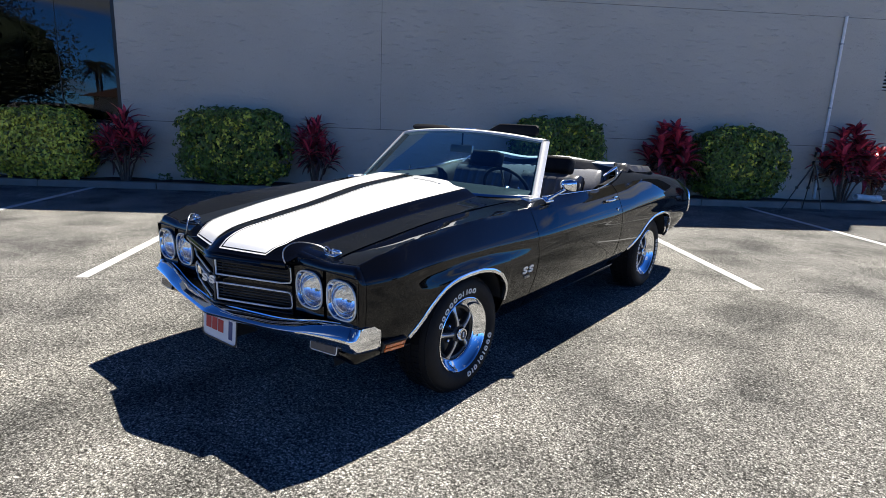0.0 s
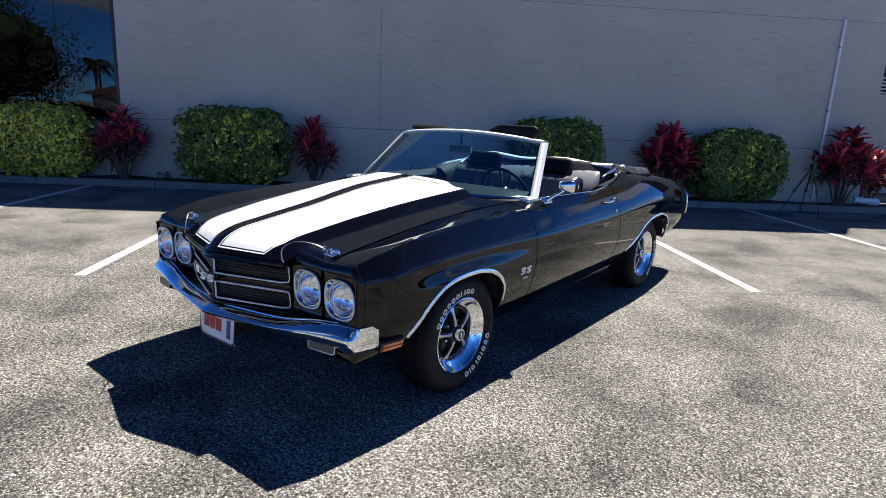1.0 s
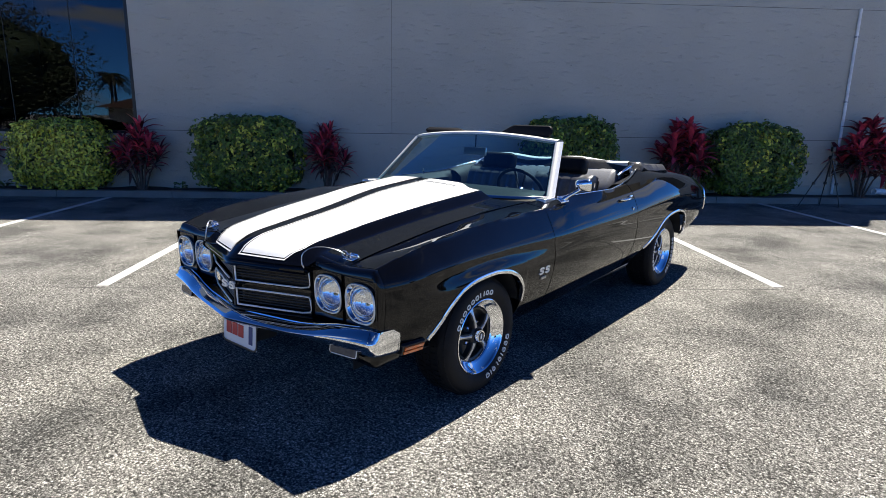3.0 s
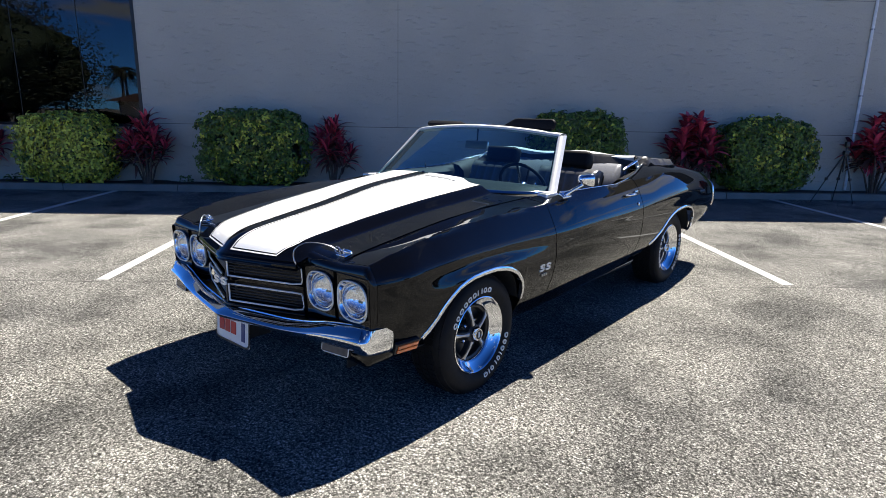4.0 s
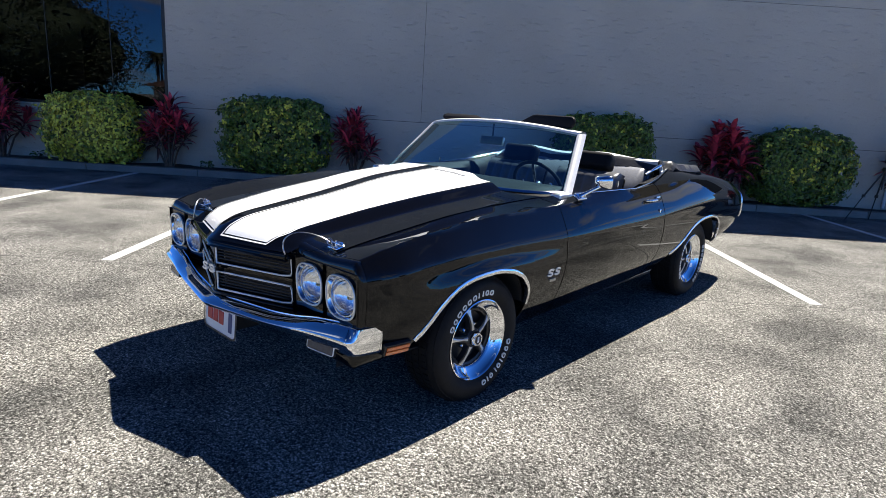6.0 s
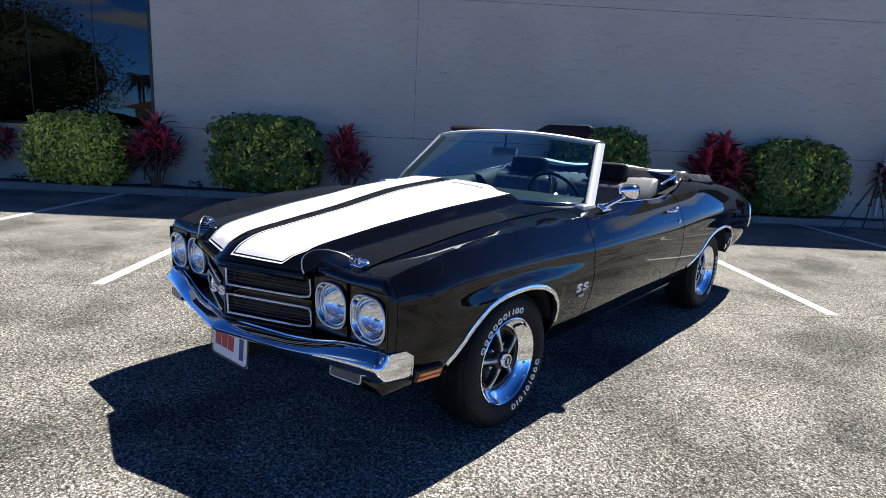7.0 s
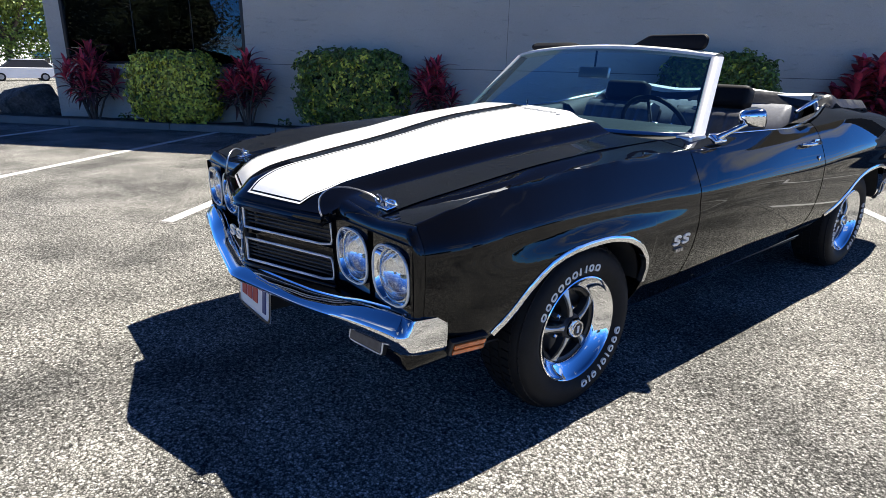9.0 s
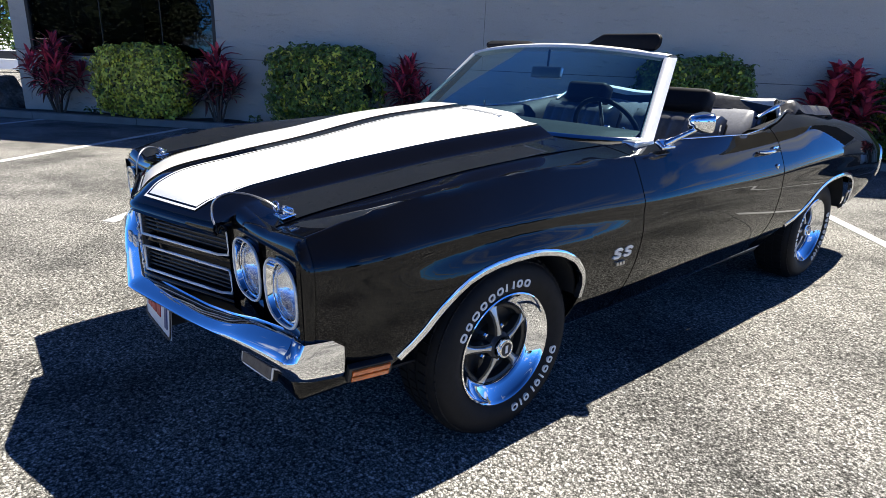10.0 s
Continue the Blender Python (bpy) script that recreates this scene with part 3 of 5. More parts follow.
TI = "crimson ti plant with long pointed leaves on thin stems"
ti_plant(-7.74, 7.40, 1.48, 0.76, 7, 1, TI)
ti_plant(-4.66, 7.40, 1.40, 0.55, 6, 2, TI)
ti_plant(-1.28, 7.42, 1.42, 0.48, 5, 3, TI)
ti_plant(5.42, 7.40, 1.66, 0.62, 7, 4, TI, "broad")
ti_plant(9.02, 7.38, 1.68, 0.68, 7, 5, TI, "broad")
ti_plant(10.75, 8.7, 1.30, 0.55, 4, 6, "sunlit crimson ti plant past the corner of the building", "broad", 0.0)
for u, s in ((-3.95, 0.11), (-7.05, 0.12)):
    weed = thing("seedling", "small dark green seedling in the mulch", "plant", m=LOT @ Matrix.Translation((u, 7.35, 0.10)))
    bm = bmesh.new()
    rnd = random.Random(int(u * 100))
    for i in range(26):
        a = rnd.uniform(0, 6.28)
        leaflet(bm, Vector((math.cos(a) * 0.03, math.sin(a) * 0.03, rnd.uniform(0.02, 0.12))), Vector((math.cos(a), math.sin(a), rnd.uniform(0, 0.8))).normalized(), Vector((0, 0, 1)), s, 0.04)
    part("leaves", bm, "leaf_b", weed)

# dark boulder past the west corner
bm = bmesh.new()
bmesh.ops.create_icosphere(bm, subdivisions=4, radius=1.0)
rnd = random.Random(6)
CUTS = [(Vector((rnd.gauss(0, 1), rnd.gauss(0, 1), rnd.gauss(0.2, 0.8))).normalized(), rnd.uniform(0.72, 0.95)) for _ in range(16)]
for q in bm.verts:
    n = q.co.normalized()
    k = 1 + 0.16 * noise.noise(n * 1.7) + 0.07 * noise.noise(n * 5) + 0.03 * noise.noise(n * 11)
    d = Vector([math.copysign(abs(c) ** 0.7, c) for c in n])
    p = d * k
    for c, cut in CUTS:
        over = p.dot(c) - cut
        if over > 0:
            p = p - c * over * 0.93
    p += n * (0.035 * noise.noise(n * 9) + 0.02 * noise.noise(n * 21))
    q.co = Vector((p.x * 0.80, p.y * 0.52, p.z * 0.43))
rock = part("boulder", bm, "rock", None)
rock.matrix_world = LOT @ pose(-9.62, 8.0, 0.27, 0, 3, 0)
tagged(rock, "large dark rough boulder beside the building's corner", "boulder")


def tree(name, x, y, height, crown_r, crown_h, trunk_r, seed, label, leaves=2600, leaf=0.28, lean=0.0, mat="leaf_dim", z=0.0):
    rnd = random.Random(seed)
    ob = thing(name, label, "tree", m=Matrix.Translation((x, y, z)))
    zc = height - crown_h / 2
    tr = bmesh.new()
    fork = Vector((lean, 0, zc - crown_h * 0.38))
    tube([(0, 0, -0.1), (lean * 0.3, 0.05, fork.z * 0.5), fork], [trunk_r * 1.25, trunk_r, trunk_r * 0.8], 10, tr)
    tips = []
    for i in range(9):
        a = 6.28 * i / 9 + rnd.uniform(-0.3, 0.3)
        e = Vector((lean + math.cos(a) * crown_r * rnd.uniform(0.45, 0.75), math.sin(a) * crown_r * rnd.uniform(0.45, 0.75), zc + crown_h * rnd.uniform(-0.2, 0.35)))
        tube([fork, fork.lerp(e, 0.5) + Vector((0, 0, 0.25)), e], [trunk_r * 0.5, trunk_r * 0.32, trunk_r * 0.1], 6, tr)
        tips.append(e)
    part("trunk", tr, "bark", ob, smooth=60)
    bm = bmesh.new()
    clumps = tips + [Vector((lean + max(-0.66, min(0.66, rnd.gauss(0, 0.42))) * crown_r, max(-0.66, min(0.66, rnd.gauss(0, 0.42))) * crown_r, zc + rnd.uniform(-0.42, 0.45) * crown_h)) for _ in range(26)]
    for i in range(leaves):
        c = clumps[i % len(clumps)]
        d = Vector((rnd.gauss(0, 1), rnd.gauss(0, 1), rnd.gauss(0, 0.7)))
        p = c + d * crown_r * (0.17 if mat == "leaf_dim" else 0.16)
        way = Vector((rnd.gauss(0, 1), rnd.gauss(0, 1), rnd.gauss(-0.2, 0.6))).normalized()
        leaflet(bm, p, way, way.orthogonal().normalized(), leaf * rnd.uniform(0.7, 1.3), leaf * 0.6)
    part("crown", bm, mat, ob)
    if mat == "leaf_dim":
        # a dark-painted blob fills the crown in place of shade among its leaves
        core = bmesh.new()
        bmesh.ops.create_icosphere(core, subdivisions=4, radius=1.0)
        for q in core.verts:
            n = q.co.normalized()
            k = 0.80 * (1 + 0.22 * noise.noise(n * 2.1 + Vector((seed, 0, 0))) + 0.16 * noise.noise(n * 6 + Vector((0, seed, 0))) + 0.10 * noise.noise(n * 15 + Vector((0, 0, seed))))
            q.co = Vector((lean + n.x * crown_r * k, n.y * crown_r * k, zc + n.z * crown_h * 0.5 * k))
        part("shaded_inside", core, "gap_shade", ob, smooth=180)
    return ob


# its sunlight is partly painted in: the brighter leaf copy
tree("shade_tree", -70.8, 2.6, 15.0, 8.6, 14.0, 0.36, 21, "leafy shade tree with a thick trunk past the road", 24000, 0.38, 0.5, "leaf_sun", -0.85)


def lot_xy(u, v):
    p = LOT @ Vector((u, v, 0))
    return p.x, p.y


# leaf colour darkened to look as dim as its image in the window
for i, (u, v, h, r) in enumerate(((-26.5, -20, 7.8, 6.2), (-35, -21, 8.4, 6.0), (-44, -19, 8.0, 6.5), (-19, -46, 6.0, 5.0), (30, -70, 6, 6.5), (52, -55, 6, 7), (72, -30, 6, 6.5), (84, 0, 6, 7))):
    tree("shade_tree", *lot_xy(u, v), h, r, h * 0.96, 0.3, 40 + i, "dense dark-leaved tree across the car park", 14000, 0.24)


def palm(u, v, height, seed):
    rnd = random.Random(seed)
    ob = thing("palm_tree", "tall slender palm across the car park", "tree", "palms", m=Matrix.Translation((*lot_xy(u, v), 0)))
    part("trunk", tube([(0, 0, 0), (0.1, 0, height * 0.5), (0.05, 0, height)], [0.2, 0.15, 0.12], 8), "bark", ob, smooth=60)
    bm = bmesh.new()
    for i in range(18):
        a = 6.28 * i / 18 + rnd.uniform(-0.2, 0.2)
        lift = rnd.uniform(-0.3, 0.9)
        pts = [Vector((0.05 + math.cos(a) * t * 1.9, math.sin(a) * t * 1.9, height + lift * t * 1.4 - 1.5 * t**2)) for t in (0, 0.25, 0.5, 0.75, 1.0)]
        for k in range(22):
            t = 0.12 + 0.88 * k / 22
            j = min(3, int(t * 4))
            p = pts[j].lerp(pts[j + 1], t * 4 - j)
            side = Vector((-math.sin(a), math.cos(a), 0))
            for s in (1, -1):
                leaflet(bm, p, (side * s + Vector((math.cos(a), math.sin(a), -0.5)) * 0.6).normalized(), Vector((0, 0, 1)), 0.55 * (1.1 - t * 0.6), 0.09)
    part("fronds", bm, "leaf_dim", ob)
    return ob


palm(-31.0, -45, 5.4, 1)
palm(-34.0, -52, 5.2, 2)

# low white buildings, one past the road and one across the car park
far = thing("far_building", "low white building with a dark window band past the road", "building", m=pose(-98, 6, -0.87, 0, 0, 140))
part("wall", box(-22, 22, -4, 4, 0, 4.6), "whitewall", far)
part("roof", rounded(-22.4, 22.4, -4.4, 4.4, 4.61, 4.9, 0.05), "silver", far)
for i in range(5):
    win = part("window", box(-4.4 + 3.4 * i, -1.2 + 3.4 * i, -4.06, -4.01, 0.9, 2.4), "window", far)
    part("sill", box(-4.6 + 3.4 * i, -1.21 + 3.4 * i, -4.16, -4.01, 0.70, 0.89), "whitewall", win)
kiosk = thing("pavilion", "small pavilion with a terracotta hipped roof across the car park", "building", m=LOT @ Matrix.Translation((-22.6, -32, 0)))
part("wall", box(-1.6, 1.6, -1.6, 1.6, 0, 1.9), "whitewall", kiosk)
bm = bmesh.new()
vs = [bm.verts.new(p) for p in ((-2.4, -2.4, 1.9), (2.4, -2.4, 1.9), (2.4, 2.4, 1.9), (-2.4, 2.4, 1.9), (0, 0, 2.8))]
for f in ((3, 2, 1, 0), (0, 1, 4), (1, 2, 4), (2, 3, 4), (3, 0, 4)):
    bm.faces.new([vs[i] for i in f])
part("roof", bm, "roof", kiosk)
strip = part("grass_strip", grid([[(x, y, -0.80) for x in np.linspace(-84, -68, 6)] for y in np.linspace(-9, 30, 6)]), "grass")
tagged(strip, "mown grass strip round a tree past the road", "grass", kind="structure")


def far_car(m, mat, label):
    """A small parked estate car: body, glasshouse, wheels, lamps."""
    ob = thing("parked_car", label, "car", m=m)
    prof = [(-2.3, 0.24), (-2.3, 0.75), (-2.15, 0.92), (-1.2, 1.02), (2.1, 1.02), (2.28, 0.85), (2.3, 0.24)]
    part("body", grid([[(x, y * k, z) for x, z in prof] for y, k in ((-0.86, 1), (-0.8, 1), (0.8, 1), (0.86, 1))], cap=True), mat, ob, bevel=0.05)
    roofp = [(-1.25, 1.03), (-0.55, 1.56), (1.55, 1.60), (2.08, 1.03)]
    part("glasshouse", grid([[(x, y * (1 - 0.12 * (z > 1.2)), z) for x, z in roofp] for y in (-0.82, 0.82)], cap=True), "blackplastic", ob)
    part("roof", rounded(-0.6, 1.6, -0.72, 0.72, 1.57, 1.64, 0.03), mat, ob)
    for x in (-1.45, 1.4):
        for y in (-0.8, 0.8):
            t = lathe([(-0.1, 0.0), (-0.1, 0.31), (0.1, 0.31), (0.1, 0.0)], 24)
            t.transform(Matrix.Translation((x, y, 0.31)) @ Matrix.Rotation(radians(90), 4, "Z"))
            wh = part("wheel", t, "rubber", ob, smooth=40)
            r = lathe([(-0.11, 0.0), (-0.11, 0.19), (0.11, 0.19), (0.11, 0.0)], 20)
            r.transform(Matrix.Translation((x, y, 0.31)) @ Matrix.Rotation(radians(90), 4, "Z"))
            part("rim", r, "silver", wh, smooth=40)
    for y in (-0.62, 0.62):
        part("headlamp", rounded(-2.33, -2.2, y - 0.15, y + 0.15, 0.68, 0.80, 0.02), "silver", ob)
        part("tail_lamp", rounded(2.2, 2.33, y - 0.12, y + 0.12, 0.75, 0.95, 0.02), "red", ob)
    return ob


for k, (u, v, c) in enumerate(((-27, -14.5, "whitecar"), (-30.5, -14.2, "silver"), (-34, -14.4, "whitecar"), (-38, -14.3, "silver"))):
    far_car(LOT @ pose(u, v, 0, 0, 0, 80 + 7 * k), c, "parked estate car in the shade of the trees")

far_car(pose(-55.7, 2.3, -0.85, 0, 0, 94), "whitecar", "white estate car parked in the sun past the building")

# ---- the convertible: x across, y to its rear, front axle at y = 0 ----
car = thing("car", "glossy black muscle convertible, twin white bonnet stripes, top folded down", "car")
car.matrix_world = Matrix.Translation((-0.0105, 0, 0)) @ Matrix.Diagonal((1.012, 1, 1, 1))
AXLE_R = 2.845
SHAPE = {  # from the sill up over the shoulder to the inner edge: (x, z)
    -0.70: [(0.79, 0.385), (0.84, 0.46), (0.858, 0.55), (0.864, 0.63), (0.864, 0.70), (0.858, 0.755), (0.818, 0.818), (0.645, 0.803)],
    -0.60: [(0.83, 0.38), (0.88, 0.45), (0.897, 0.54), (0.902, 0.63), (0.900, 0.71), (0.892, 0.768), (0.830, 0.848), (0.645, 0.822)],
    -0.35: [(0.86, 0.36), (0.91, 0.43), (0.932, 0.54), (0.938, 0.645), (0.917, 0.735), (0.914, 0.785), (0.838, 0.894), (0.64, 0.858)],
    0.0: [(0.85, 0.34), (0.905, 0.42), (0.938, 0.55), (0.952, 0.680), (0.924, 0.752), (0.920, 0.795), (0.845, 0.924), (0.64, 0.902)],
    0.35: [(0.845, 0.314), (0.90, 0.42), (0.938, 0.54), (0.952, 0.668), (0.932, 0.745), (0.929, 0.795), (0.855, 0.942), (0.655, 0.934)],
    0.65: [(0.845, 0.314), (0.90, 0.42), (0.938, 0.54), (0.953, 0.66), (0.946, 0.740), (0.940, 0.798), (0.870, 0.943), (0.74, 0.970)],
    1.2: [(0.845, 0.324), (0.90, 0.43), (0.938, 0.54), (0.955, 0.66), (0.955, 0.745), (0.948, 0.805), (0.893, 0.935), (0.845, 0.985)],
    1.85: [(0.845, 0.339), (0.90, 0.435), (0.940, 0.54), (0.957, 0.66), (0.956, 0.75), (0.949, 0.815), (0.893, 0.95), (0.845, 1.0)],
    2.05: [(0.845, 0.344), (0.90, 0.44), (0.942, 0.54), (0.958, 0.66), (0.956, 0.755), (0.949, 0.828), (0.885, 0.97), (0.812, 1.03)],
    2.3: [(0.845, 0.349), (0.90, 0.44), (0.944, 0.54), (0.958, 0.66), (0.955, 0.76), (0.947, 0.845), (0.872, 1.005), (0.755, 1.068)],
    2.85: [(0.86, 0.38), (0.91, 0.44), (0.944, 0.55), (0.957, 0.67), (0.950, 0.77), (0.938, 0.87), (0.86, 1.010), (0.69, 1.06)],
    3.3: [(0.85, 0.42), (0.90, 0.48), (0.925, 0.56), (0.936, 0.66), (0.930, 0.76), (0.915, 0.86), (0.85, 0.97), (0.68, 1.02)],
    3.7: [(0.82, 0.47), (0.865, 0.52), (0.890, 0.58), (0.900, 0.65), (0.894, 0.74), (0.878, 0.83), (0.82, 0.915), (0.66, 0.955)],
    4.0: [(0.78, 0.50), (0.82, 0.54), (0.845, 0.60), (0.850, 0.66), (0.845, 0.73), (0.830, 0.79), (0.77, 0.845), (0.62, 0.875)],
}


def along(y):
    return y + float(np.interp(y, [-0.6, -0.35, 0.65, 1.85], [0.0, 0.01, 0.02, 0.045]))


def creased(pts, spread):
    """Splits the shoulder point in two close ones, so that the fender's peak stays a tight line."""
    a, p, b = (Vector(pts[i]) for i in (5, 6, 7))
    one, two = p + (a - p).normalized() * spread, p + (b - p).normalized() * spread
    return pts[:6] + [tuple(one), tuple(two)] + pts[7:]


SECTION = {along(y): [(x + 0.009, z) for x, z in creased(pts, 0.010 if y < 0.5 else 0.018 if y < 1.0 else 0.03)] for y, pts in SHAPE.items()}
NOSE, TAIL = -0.70, along(4.0)
ARCH_F = {-0.512: 0.395, -0.467: 0.448, -0.397: 0.511, -0.3338: 0.581, -0.2438: 0.645, -0.1335: 0.675, 0.018: 0.683, 0.125: 0.67, 0.219: 0.635, 0.284: 0.581, 0.321: 0.52, 0.334: 0.455, 0.3345: 0.315}
ARCH_R = {2.09: 0.39, 2.21: 0.455, 2.33: 0.535, 2.41: 0.590, 2.52: 0.652, 2.66: 0.688, 2.84: 0.700, 2.99: 0.688, 3.09: 0.643, 3.15: 0.578, 3.18: 0.50, 3.19: 0.44, 3.1905: 0.40}


def section(y, lo=-1.0, n=39):
    """The body's cross-section at y above the height lo: n points from the sill to the inner edge."""
    c = smooth_keys(SECTION, y, False).reshape(-1, 2)
    c = np.vstack([2 * c[0] - c[1], c, 2 * c[-1] - c[-2]])
    pts = []
    for i in range(1, len(c) - 2):
        for s in np.linspace(0, 1, 14, endpoint=False):
            a, b, d, e = c[i - 1 : i + 3]
            pts.append(0.5 * (2 * b + (d - a) * s + (2 * a - 5 * b + 4 * d - e) * s**2 + (3 * b - 3 * d + e - a) * s**3))
    pts.append(c[-2])
    pts = np.array(pts)
    k = int(np.argmax(pts[:, 1] > lo))
    if k > 0:
        f = (lo - pts[k - 1, 1]) / (pts[k, 1] - pts[k - 1, 1])
        pts = np.vstack([pts[k - 1] + f * (pts[k] - pts[k - 1]), pts[k:]])
    # the part under the arch tops and the part above are shared out by themselves, so that columns stay level
    low = [p for p in pts if p[1] < 0.705]
    cut = len(low)
    parts = []
    for seg, m in ((pts[: cut + 1], n // 3), (pts[cut:], n - n // 3)):
        run = np.concatenate([[0], np.cumsum(np.hypot(*np.diff(seg, axis=0).T))])
        want = np.linspace(0, run[-1], m + (m == n // 3))[: m]
        parts.append(np.column_stack([np.interp(want, run, seg[:, 0]), np.interp(want, run, seg[:, 1])]))
    return np.vstack(parts)


def body_x(y, z):
    p = section(y, n=90)[:80]
    k = int(np.argmax(p[:, 1] > z))
    return float(p[k, 0])


def lower_edge(y):
    for arch in (ARCH_F, ARCH_R):
        ks = sorted(arch)
        if ks[0] <= y <= ks[-1]:
            return float(smooth_keys(arch, y)[0])
    return -1.0


def body_panel(name, y0, y1, s, label=""):
    ys = set(np.linspace(y0, y1, max(8, int((y1 - y0) / 0.045))))
    for arch in (ARCH_F, ARCH_R):
        ks = sorted(k for k in arch if y0 < k < y1)
        ys |= set(ks)
        ys |= {a + (b - a) * f for a, b in zip(ks, ks[1:]) for f in (0.25, 0.5, 0.75)}
    rows = [[(s * x, y, z) for x, z in section(y, lower_edge(y))] for y in sorted(ys)]
    bm = grid(rows)
    if s < 0:
        flip(bm)
    return part(name, bm, "paint", car, label, smooth=50, solid=0.0015)


for s in (1, -1):
    body_panel("front_fender", NOSE, 0.6446, s)
    body_panel("door", 0.6454, 1.9146, s)
    body_panel("quarter_panel", 1.9154, TAIL, s)

# bonnet
HOOD_C = {-0.93: 0.745, -0.905: 0.770, -0.885: 0.786, -0.84: 0.828, -0.75: 0.866, -0.6: 0.893, -0.24: 0.950, 0.14: 1.001, 0.57: 1.043}
HOOD_E = {-0.93: 0.745, -0.76: 0.788, -0.60: 0.825, -0.35: 0.860, 0.0: 0.904, 0.35: 0.937, 0.65: 0.968}
HOOD_REAR = 0.57


def vee(x):
    """How far the nose falls back from its point at x."""
    return 0.30 * (math.sqrt(x * x + 0.0009) - 0.03)


def hood_front(x):
    base = -0.906 + vee(x)
    return base + (NOSE - 0.001 - base) * max(0.0, min(1.0, (abs(x) - 0.44) / 0.03))


def hood_half(y):
    return float(np.interp(y, [-0.76, -0.6, -0.35, 0, 0.35, 0.65], [0.646, 0.646, 0.642, 0.642, 0.656, 0.728]))


def hood_z(x, y):
    xe = hood_half(y)
    lag = y - vee(x) * max(0.0, min(1.0, (-0.35 - y) / 0.38))
    c, e = float(smooth_keys(HOOD_C, lag)[0]), float(smooth_keys(HOOD_E, y)[0])
    a = abs(x)
    t = min(1.0, a / xe)
    # domed middle, a short flank outside the stripe down to a crease, then a flat outer wing
    xs = float(np.interp(y, [-0.80, -0.4, 0.6], [0.350, 0.382, 0.440]))
    xc = min(xs + 0.072, xe - 0.05)
    wing = 0.0
    for d in (-0.009, -0.004, 0.0, 0.004, 0.009):
        b = max(0.0, min(xe, a + d))
        wing += 0.2 * (0.30 * (b / xs) ** 2 if b < xs else float(np.interp(b, [xs, xc, xe], [0.30, 0.84, 1.0])))
    k = ease((y + 0.78) / 0.22)
    g = t**2.2 * (1 - k) + wing * k if a < xe - 0.01 else t**2.2
    lift = 0.024 * ease((y + 0.36) / 0.55) / (1 + math.exp((a - 0.335) / 0.012))
    return c + (e - c) * g + lift


def hood_patch(x0, x1, y_from, y_to, nx, ny, up=0.0):
    """A sheet that lies on the bonnet between two side lines."""
    rows = []
    for j in range(ny + 1):
        row = []
        for i in range(nx + 1):
            q = i / nx
            ya, yb = -0.8, HOOD_REAR
            for _ in range(4):
                ya, yb = y_from(x0(ya) + (x1(ya) - x0(ya)) * q), y_to(x0(yb) + (x1(yb) - x0(yb)) * q)
            y = ya + (yb - ya) * (j / ny) ** 1.3
            x = x0(y) + (x1(y) - x0(y)) * q
            row.append((x, y, hood_z(x, y) + up))
        rows.append(row)
    return grid(rows)


def hood_rear(x):
    return HOOD_REAR + 0.07 * (abs(x) / 0.7) ** 2


hood = part("bonnet", hood_patch(lambda y: -hood_half(y) + 0.002, lambda y: hood_half(y) - 0.002, hood_front, hood_rear, 100, 48), "paint", car, smooth=50, solid=0.012)
# rolled front lip of the bonnet down to the grille
rows = []
for x in np.linspace(-0.445, 0.445, 45):
    y = -0.906 + vee(x)
    z = hood_z(x, y)
    rows.append([(x, y, z), (x, y - 0.010, z - 0.008), (x, y - 0.013, z - 0.02), (x, y - 0.006, 0.744)])
part("bonnet_lip", flip(grid(rows)), "paint", car, smooth=60, solid=0.008)
for s in (1, -1):  # the lip's ends turn back to the lamp brows
    end = rows[-1] if s > 0 else rows[0]
    back = [[(x + s * 0.006 * t, y + (-0.700 - y) * t, z + (max(z, 0.765) - z) * t) for x, y, z in end] for t in (0.0, 0.12, 0.5, 1.0)]
    part("lip_end", grid(back) if s > 0 else flip(grid(back)), "paint", car, smooth=50)


def stripe_in(s):
    return lambda y: s * float(np.interp(y, [-0.9, 0.6], [0.048, 0.062]))


def stripe_out(s):
    return lambda y: s * float(np.interp(y, [-0.80, -0.71, -0.4, 0.6], [0.292, 0.336, 0.365, 0.425]))


for s in (1, -1):
    a, b = (stripe_in(s), stripe_out(s)) if s > 0 else (stripe_out(s), stripe_in(s))
    part("bonnet_stripe", hood_patch(lambda y: a(y), lambda y: b(y), lambda x: -0.874 + vee(x), lambda x: hood_rear(x) - 0.01, 30, 60, 0.0035), "stripe", hood, "white painted bonnet stripe", smooth=50)
    for edge, w in ((stripe_in(s), -1), (stripe_out(s), 1)):
        e0, e1 = (lambda y, e=edge, w=w: e(y) + s * w * 0.006), (lambda y, e=edge, w=w: e(y) + s * w * 0.012)
        if s * w < 0:
            e0, e1 = e1, e0
        part("pinstripe", hood_patch(e0, e1, lambda x: -0.886 + vee(x), lambda x: hood_rear(x) - 0.01, 2, 96, 0.0045), "stripe", hood, "thin white pinstripe", smooth=50)

    rows = [[(x, -0.886 + d + vee(x), hood_z(x, -0.886 + d + vee(x)) + 0.0045) for d in (0.0, 0.006)] for x in np.linspace(*sorted((s * 0.038, s * 0.304)), 16)]
    part("pinstripe", flip(grid(rows)), "stripe", hood, "thin white pinstripe", smooth=50)

